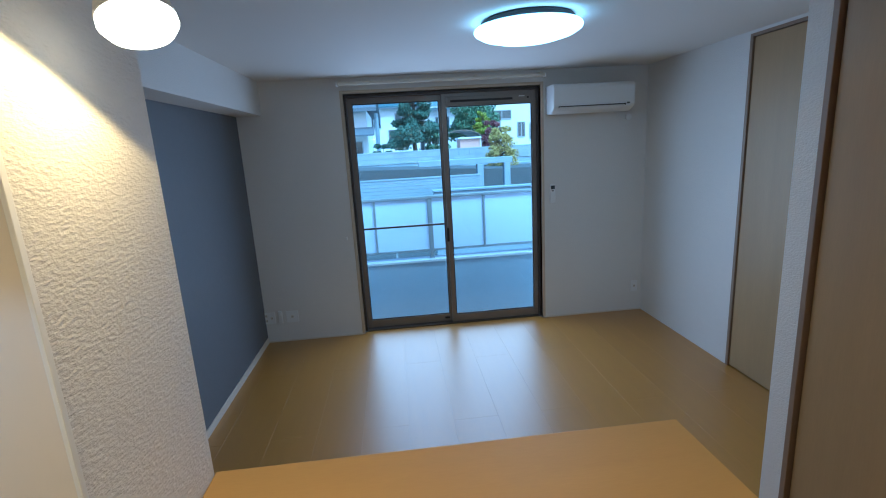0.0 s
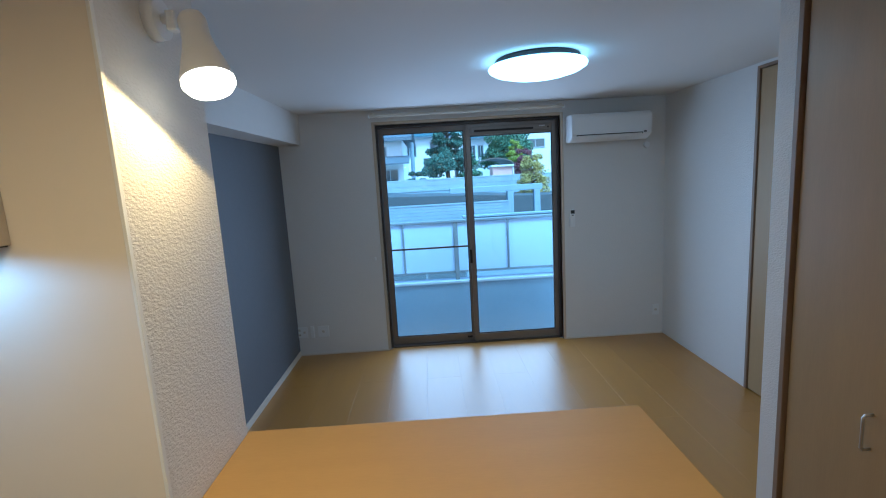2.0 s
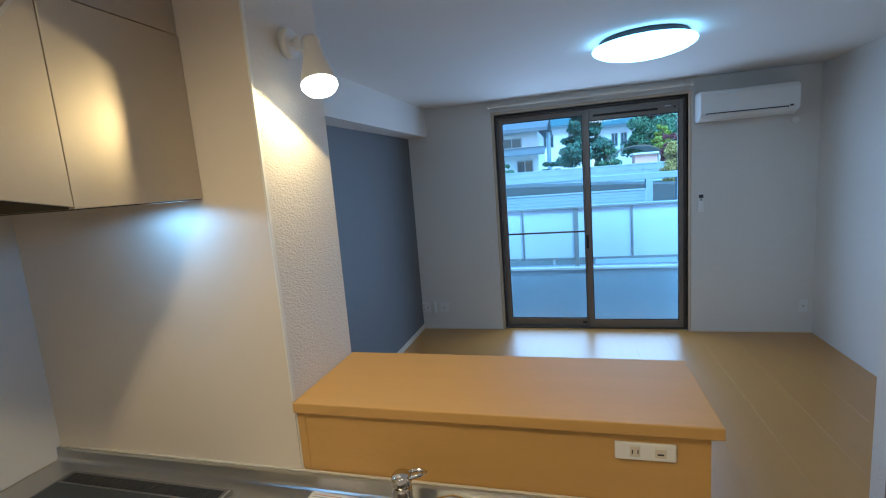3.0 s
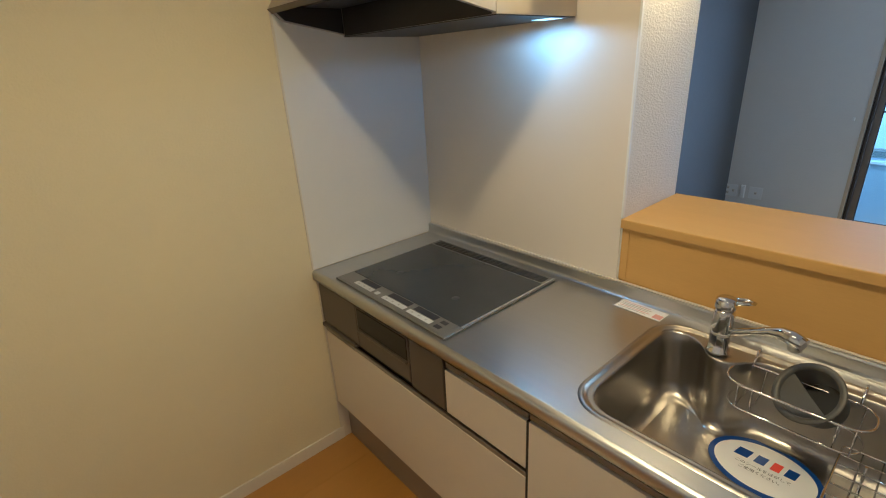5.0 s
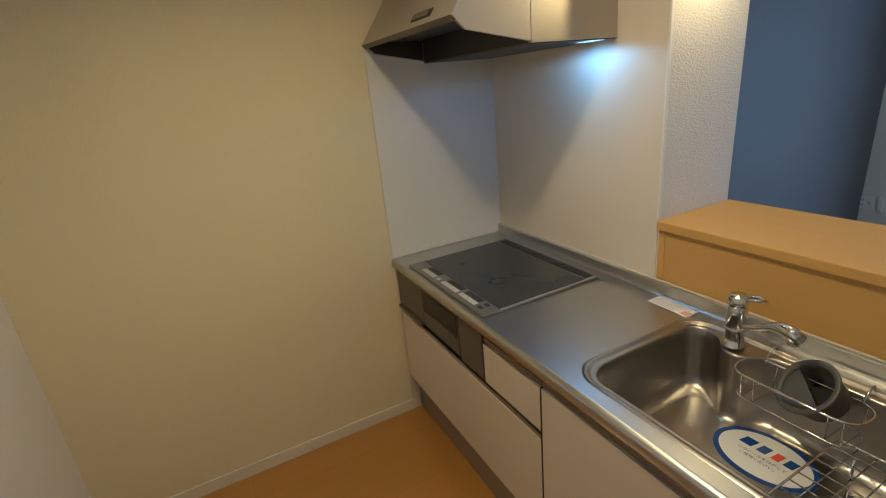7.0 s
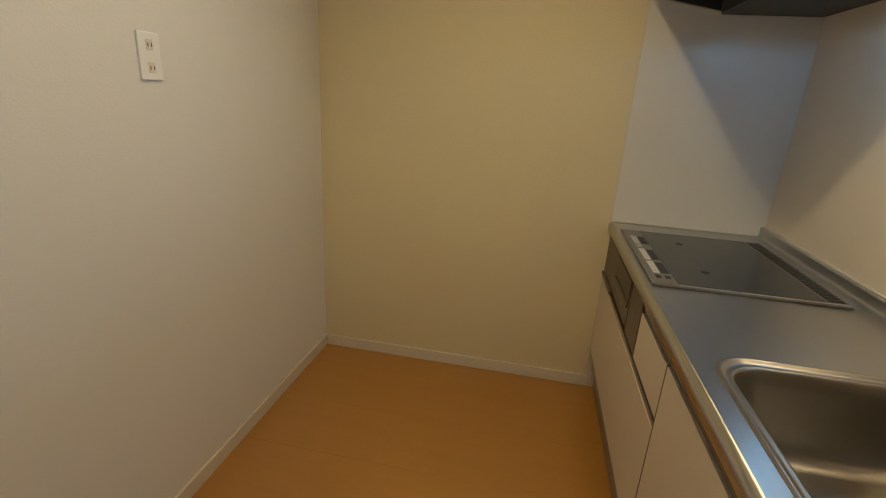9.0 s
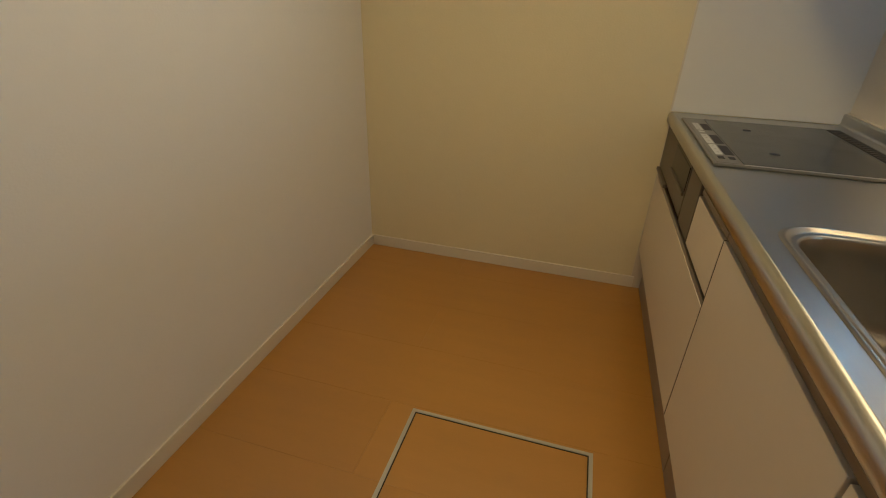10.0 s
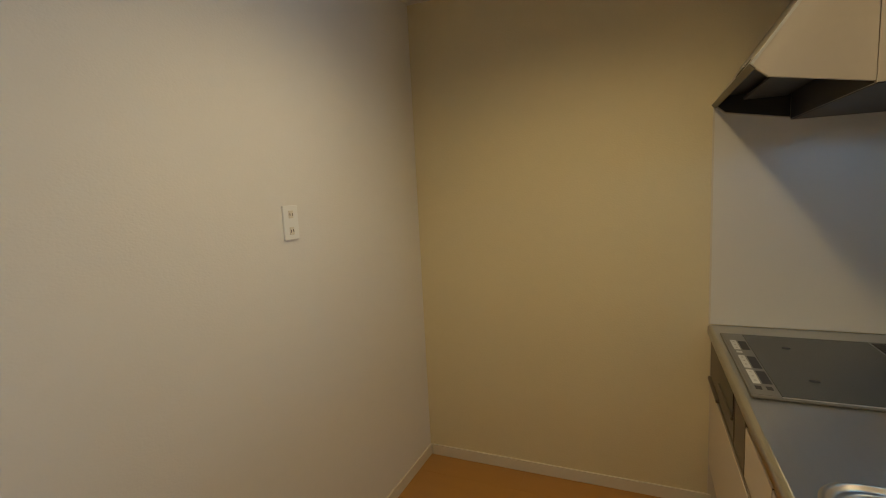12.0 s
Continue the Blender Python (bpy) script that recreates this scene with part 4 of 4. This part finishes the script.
# ---- balcony ----
setting("balcony_floor", B(-3.5, YW + T, -0.48, 7.5, 4.84, -0.34), M["concrete"], "grey concrete balcony floor", "floor")
setting("balcony_parapet", B(-3.5, 4.84, -0.9, 7.5, 5.0, 0.445, r=0.004), M["concrete"], "pale painted concrete balcony parapet", "parapet")
setting("balcony_coping", B(-3.5, 4.82, 0.445, 7.5, 5.02, 0.474, r=0.004), M["plaster"], "pale coping on the parapet", "coping")
br = thing("balcony_railing", (2, 4.9, 0.474), "grey metal balcony railing with frosted panels", "railing")
part("top_rail", B(-3.4, 4.875, 1.194, 7.4, 4.93, 1.228, r=0.006), M["rail"], br)
part("bottom_rail", B(-3.4, 4.887, 0.562, 7.4, 4.92, 0.590, r=0.004), M["rail"], br)
for i in range(-7, 9):
    xx = 1.772 + 0.648 * i
    thick = 0.026 if i % 2 == 0 else 0.011
    part("post", B(xx - thick, 4.882, 0.474 if i % 2 == 0 else 0.590, xx + thick, 4.925, 1.194, r=0.003), M["rail"], br)
    part("panel", B(xx + thick + 0.001, 4.901, 0.591, xx + 0.648 - (0.037 - thick) - 0.001, 4.907, 1.193), M["frost"], br)

# ---- outside ----
GZ = -0.9
setting("ground", B(-400, 4.9, GZ - 0.2, 400, 900, GZ), M["asphalt"], "grey asphalt ground outside", "ground")


def rows_of_blocks(name, x0, x1, y, z0, z1, n, label, h=0.2, w=0.4):
    t = thing(name, ((x0 + x1) / 2, y, z0), label, "wall")
    part("core", B(x0, y + 0.01, z0, x1, y + 0.14, z1 - 0.03), M["yardwall"], t)
    part("coping", B(x0 - 0.02, y - 0.02, z1 - 0.03, x1 + 0.02, y + 0.17, z1 + 0.02, r=0.006), M["block"], t)
    proto = None
    k = 0
    zz = z1 - 0.03
    while zz - h > z0 and k < 240:
        xx = x0 + (0.2 if int(round((z1 - zz) / h)) % 2 else 0.0)
        while xx + w < x1:
            if proto is None:
                proto = part("block", B(-w / 2 + 0.004, -0.012, -h / 2 + 0.004, w / 2 - 0.004, 0.012, h / 2 - 0.004, r=0.003), M["block"], t)
                me = proto.data
                ob = proto
            else:
                ob = new("block", me)
                ob.parent = t
                ob.matrix_parent_inverse = Matrix.Translation(-t.location)
            ob.matrix_basis = Matrix.Translation((xx + w / 2, y, zz - h / 2))
            xx += w
            k += 1
        zz -= h
    return t


rows_of_blocks("block_wall", -7.0, 12.0, 17.0, 1.05, 1.65, 0, "weathered grey concrete block garden wall")
setting("terrace", B(-30, 17.14, GZ, 60, 120, 1.12), M["block"], "raised ground behind the garden wall", "ground")
setting("retaining_wall", B(-30, 16.8, GZ, 60, 17.13, 1.05, r=0.02), M["yardwall"], "pale concrete retaining wall", "wall")


def louvre_fence(x0, x1, y, z0, z1):
    f = thing("louvre_fence", ((x0 + x1) / 2, y, z0), "white slatted metal fence beside the car park", "fence")
    n = int((z1 - 0.05 - z0) / 0.075)
    for i in range(n):
        z = z1 - 0.075 - i * 0.075
        part("slat", B(x0, y, z, x1, y + 0.02, z + 0.069), M["yardwall"], f)
    k = int((x1 - x0) / 1.6)
    for i in range(k + 1):
        xx = x0 + (x1 - x0) * i / k
        part("post", B(xx - 0.025, y + 0.021, GZ, xx + 0.025, y + 0.06, z1, r=0.004), M["rail"], f)
    part("top_rail", B(x0, y - 0.01, z1 - 0.015, x1, y + 0.04, z1 + 0.02, r=0.004), M["yardwall"], f)


louvre_fence(-4.5, 3.24, 9.6, 0.43, 1.13)
ramp = thing("concrete_ramp_frame", (4.0, 11.5, GZ), "pale concrete beam frame on posts over the ramp", "concrete frame")
part("beam", B(2.0, 11.4, 1.28, 4.42, 11.6, 1.43, r=0.01), M["yardwall"], ramp)
for xx in (3.50, 4.20):
    part("post", B(xx, 11.4, GZ, xx + 0.16, 11.6, 1.28, r=0.008), M["yardwall"], ramp)
bm = prism(bmesh.new(), [(-6, GZ), (12, GZ), (12, 0.90), (4.2, 1.06), (3.0, 1.14), (0.0, 1.24), (-6, 1.05)], "y", 13.0, 15.6)
setting("ramp", bm, M["asphalt"], "dark asphalt slope up to the neighbours", "road")
low = thing("low_wall", (5.6, 10.5, GZ), "low pale concrete kerb wall", "wall")
part("wall", B(2.17, 9.2, GZ, 8.5, 9.35, 0.85, r=0.01), M["yardwall"], low)
part("coping", B(2.15, 9.17, 0.85, 8.52, 9.38, 0.89, r=0.006), M["yardwall"], low)


def gable_house(at, w, d, h, roof_h, over, roofmat, wins, label, storey=None):
    x, y, z = at
    hs = thing("house", at, label, "house", "neighbouring houses")
    part("wall", B(x - w / 2, y, z, x + w / 2, y + d, z + h), M["plaster"], hs)
    bm = prism(bmesh.new(), [(y - over, z + h - 0.05), (y - over, z + h + 0.08), (y + d / 2, z + h + roof_h + 0.08), (y + d + over, z + h + 0.08), (y + d + over, z + h - 0.05), (y + d / 2, z + h + roof_h - 0.06)], "x", x - w / 2 - over, x + w / 2 + over)
    r = part("roof", bm, M[roofmat], hs)
    part("ridge", B(x - w / 2 - over, y + d / 2 - 0.08, z + h + roof_h + 0.06, x + w / 2 + over, y + d / 2 + 0.08, z + h + roof_h + 0.14), M[roofmat], r)
    part("gutter", B(x - w / 2 - over, y - over - 0.08, z + h - 0.09, x + w / 2 + over, y - over, z + h + 0.0), M["roofgrey"], r)
    if storey:
        part("porch_roof", prism(bmesh.new(), [(y - 0.9, z + storey), (y - 0.9, z + storey + 0.06), (y, z + storey + 0.42), (y, z + storey + 0.3)], "x", x - w / 2 - 0.25, x + w / 2 + 0.35), M[roofmat], hs)
    for wx, wz, ww, wh in wins:
        v = part("window", B(x + wx - ww / 2, y - 0.03, z + wz, x + wx + ww / 2, y - 0.005, z + wz + wh), M["winglass"], hs)
        fr = B(x + wx - ww / 2 - 0.05, y - 0.05, z + wz - 0.05, x + wx + ww / 2 + 0.05, y - 0.004, z + wz)
        box(fr, x + wx - ww / 2 - 0.05, y - 0.05, z + wz + wh, x + wx + ww / 2 + 0.05, y - 0.004, z + wz + wh + 0.05)
        box(fr, x + wx - ww / 2 - 0.05, y - 0.05, z + wz, x + wx - ww / 2, y - 0.004, z + wz + wh)
        box(fr, x + wx + ww / 2, y - 0.05, z + wz, x + wx + ww / 2 + 0.05, y - 0.004, z + wz + wh)
        box(fr, x + wx - 0.02, y - 0.045, z + wz, x + wx + 0.02, y - 0.006, z + wz + wh)
        part("window_frame", fr, M["rail"], v)
    return hs


gable_house((-2.6, 22.5, 1.12), 5.7, 6, 2.5, 0.9, 0.5, "roofgrey", [(1.6, 1.75, 0.9, 0.4), (-0.5, 1.75, 1.0, 0.4), (2.2, 0.35, 0.7, 0.7)], "white two-storey house with a grey tiled roof", storey=1.30)
gable_house((1.2, 33, 1.12), 4.0, 6, 3.4, 1.3, 0.3, "roofblue", [(0.6, 0.9, 1.2, 1.0), (-1.0, 2.1, 0.9, 0.8), (0.9, 2.2, 0.8, 0.8)], "white house with balcony behind the pine tree")
gable_house((5.6, 34, 1.12), 3.8, 6, 3.2, 1.4, 0.3, "roofblue", [(-0.85, 1.85, 0.34, 0.8), (-0.25, 1.85, 0.34, 0.8)], "white house with a steep blue roof")
gable_house((10.6, 31, 1.12), 5.4, 6, 4.4, 1.6, 0.3, "roofgrey", [(-1.9, 2.2, 1.2, 0.5), (-0.6, 1.0, 0.45, 0.9), (1.0, 2.6, 0.8, 0.9), (0.6, 0.8, 1.2, 1.0)], "white house with a dark tiled roof")
gable_house((-12.5, 30, 1.12), 8, 6, 3.6, 1.5, 0.4, "roofgrey", [(-1.2, 2.2, 1.0, 0.9), (2.0, 2.2, 1.2, 0.9)], "white house with a grey tiled roof further off")

cp = thing("carport", (4.86, 24, 1.12), "carport with an arched dark translucent roof", "carport")
bm = bmesh.new()
arc = [(1.05 * math.cos(math.pi * i / 14), 0.5 * math.sin(math.pi * i / 14)) for i in range(15)]
prism(bm, [(4.86 + a, 2.02 + b) for a, b in arc] + [(4.86 + a * 0.96, 2.02 + b * 0.9) for a, b in arc[::-1]], "y", 23.2, 27.0)
part("roof", bm, M["grillgrey"], cp)
for xx in (3.88, 5.84):
    for yy in (23.5, 26.6):
        part("post", B(xx - 0.04, yy, 1.12, xx + 0.04, yy + 0.08, 2.03), M["alu"], cp)
shed = thing("salmon_shed", (5.1, 21.5, 1.12), "small salmon-coloured shed with pale roof edge", "shed")
part("wall", B(4.5, 21.5, 1.12, 5.42, 22.6, 2.03), M["pink"], shed)
part("roof", B(4.42, 21.4, 2.03, 5.5, 22.7, 2.11, r=0.02), M["plaster"], shed)


def leaf_crown(clumps, leaf, per, seed):
    rng = random.Random(seed)
    verts, faces = [], []
    for cx, cy, cz, r, flat_ in clumps:
        for _ in range(per):
            while True:
                v = Vector((rng.uniform(-1, 1), rng.uniform(-1, 1), rng.uniform(-1, 1)))
                if 0.15 < v.length < 1:
                    break
            p = Vector((cx + v.x * r, cy + v.y * r, cz + v.z * r * flat_))
            a = Euler((rng.uniform(0, 6.3), rng.uniform(0, 6.3), rng.uniform(0, 6.3))).to_matrix()
            s = leaf * rng.uniform(0.6, 1.3)
            i = len(verts)
            for q in ((-1, -0.45, 0), (0, -0.6, 0.12), (1, 0, 0), (0, 0.6, 0.12), (-1, 0.45, 0)):
                verts.append(p + a @ (Vector(q) * s))
            faces.append((i, i + 1, i + 2, i + 3, i + 4))
    me = bpy.data.meshes.new("crown")
    me.from_pydata([tuple(v) for v in verts], [], faces)
    return me


def tree(name, at, height, spread, first, foliage, label, seed, layers=7, per=260, leaf=0.09, taper=0.75, flat_=0.5):
    rng = random.Random(seed)
    x, y, z = at
    t = thing(name, at, label, "tree" if height > 1.6 else "shrub")
    bend = [(x, y, z)]
    for i in range(1, 6):
        bend.append((x + rng.uniform(-0.08, 0.08) * height * 0.3, y + rng.uniform(-0.08, 0.08), z + height * 1.12 * i / 5))
    bm = tube(bmesh.new(), bend, [0.045 * height * (1 - 0.17 * i) / 1.6 for i in range(6)], 9)
    clumps = []
    for i in range(layers):
        f = i / (layers - 1)
        h = z + first + (height - first) * f
        rad = spread * (1 - taper * f) * rng.uniform(0.8, 1.15)
        n = max(3, int(6 * (1 - 0.5 * f)))
        for k in range(n):
            a = 2 * math.pi * (k + rng.random() * 0.7) / n
            rr = rad * rng.uniform(0.45, 0.85)
            c = (x + rr * math.cos(a), y + rr * math.sin(a), h + rng.uniform(-0.12, 0.12) * height * 0.3)
            clumps.append((*c, rad * rng.uniform(0.34, 0.52), flat_))
            tube(bm, [(x, y, h - 0.1), ((x + c[0]) / 2, (y + c[1]) / 2, h - 0.02), c], [0.012 * height, 0.008 * height, 0.003 * height], 6)
    part("trunk", bm, M["bark"], t)
    me = leaf_crown(clumps, leaf, per, seed)
    me.materials.append(M[foliage])
    cr = new("crown", me)
    cr.parent = t
    cr.matrix_parent_inverse = Matrix.Translation(-t.location)
    return t


tree("pine_tree", (2.3, 18.4, 1.12), 3.7, 0.92, 0.95, "pine", "dark green layered garden pine tree", 3, layers=11, per=620, leaf=0.036, taper=0.5, flat_=0.5)
tree("broadleaf_tree", (6.2, 28.0, 1.12), 4.8, 1.35, 1.5, "green", "round dense green tree behind the carport", 5, layers=9, per=620, leaf=0.06, taper=0.4, flat_=0.7)
tree("lime_green_tree", (6.15, 24.6, 1.12), 2.2, 0.55, 1.3, "lime", "bright yellow-green leafy tree", 8, layers=4, per=240, leaf=0.055, taper=0.4, flat_=0.6)
tree("plum_tree", (5.75, 20.2, 1.12), 1.5, 0.5, 0.6, "purple", "plum-red leafy garden tree", 9, layers=4, per=240, leaf=0.045, taper=0.4, flat_=0.7)
tree("autumn_tree", (4.95, 15.0, GZ), 3.15, 0.72, 2.0, "yellow", "yellow autumn shrub with thin branches", 11, layers=7, per=150, leaf=0.03, taper=0.45, flat_=0.7)
tree("garden_shrub", (-0.9, 18.5, 1.12), 0.85, 0.7, 0.2, "green", "clipped dark green garden shrub", 13, layers=3, per=200, leaf=0.04, taper=0.5, flat_=0.6)
tree("garden_shrub", (1.0, 19.5, 1.12), 0.8, 0.7, 0.2, "pine", "clipped dark green garden shrub", 14, layers=3, per=200, leaf=0.04, taper=0.5, flat_=0.6)
tree("garden_shrub", (3.1, 17.9, 1.12), 1.1, 0.6, 0.2, "green", "clipped dark green garden shrub", 15, layers=3, per=200, leaf=0.04, taper=0.5, flat_=0.6)
pole = thing("utility_pole", (0.55, 28, 1.12), "slim grey utility pole with a cable", "utility pole")
part("shaft", cyl(bmesh.new(), (0.55, 28, 1.12), (0.55, 28, 9), 0.13, 0.09, 14), M["concrete"], pole)
part("crossarm", B(-0.3, 27.95, 7.6, 1.4, 28.05, 7.7), M["rail"], pole)

# ---- floor boards ----
PW, X_J = 0.299, 1.365
k0 = int(math.floor((0 - X_J) / PW))
rng = random.Random(21)
for k in range(k0, 10):
    xa, xb = max(0.0, X_J + k * PW), min(XR, X_J + (k + 1) * PW)
    if xb - xa < 0.01:
        continue
    ys = [YB]
    yy = YB + (0.55 if k % 2 else 1.45)
    while yy < YW - 0.05:
        ys.append(yy)
        yy += 1.82
    ys.append(YW)
    for ya, yb in zip(ys, ys[1:]):
        pieces = [(xa, xb, ya, yb)]
        hx0, hx1, hy0, hy1 = 1.076, 1.70, -1.360, -0.768
        if xb > hx0 and xa < hx1 and yb > hy0 and ya < hy1:
            pieces = []
            if ya < hy0:
                pieces.append((xa, xb, ya, hy0))
            if yb > hy1:
                pieces.append((xa, xb, hy1, yb))
            ma, mb = max(ya, hy0), min(yb, hy1)
            if xa < hx0:
                pieces.append((xa, hx0, ma, mb))
            if xb > hx1:
                pieces.append((hx1, xb, ma, mb))
            ia, ib = max(xa, hx0 + 0.016), min(xb, hx1 - 0.016)
            ja, jb = max(ma, hy0 + 0.016), min(mb, hy1 - 0.016)
            if ib > ia and jb > ja:
                pieces.append((ia, ib, ja, jb))
        for a, b, c_, d in pieces:
            if b - a > 0.004 and d - c_ > 0.004:
                part("floor_board", box(bmesh.new(), a + 0.0002, c_ + 0.0002, -0.0062, b - 0.0002, d - 0.0002, 0.0, r=0.0004, seg=1), M["floor"], floor)
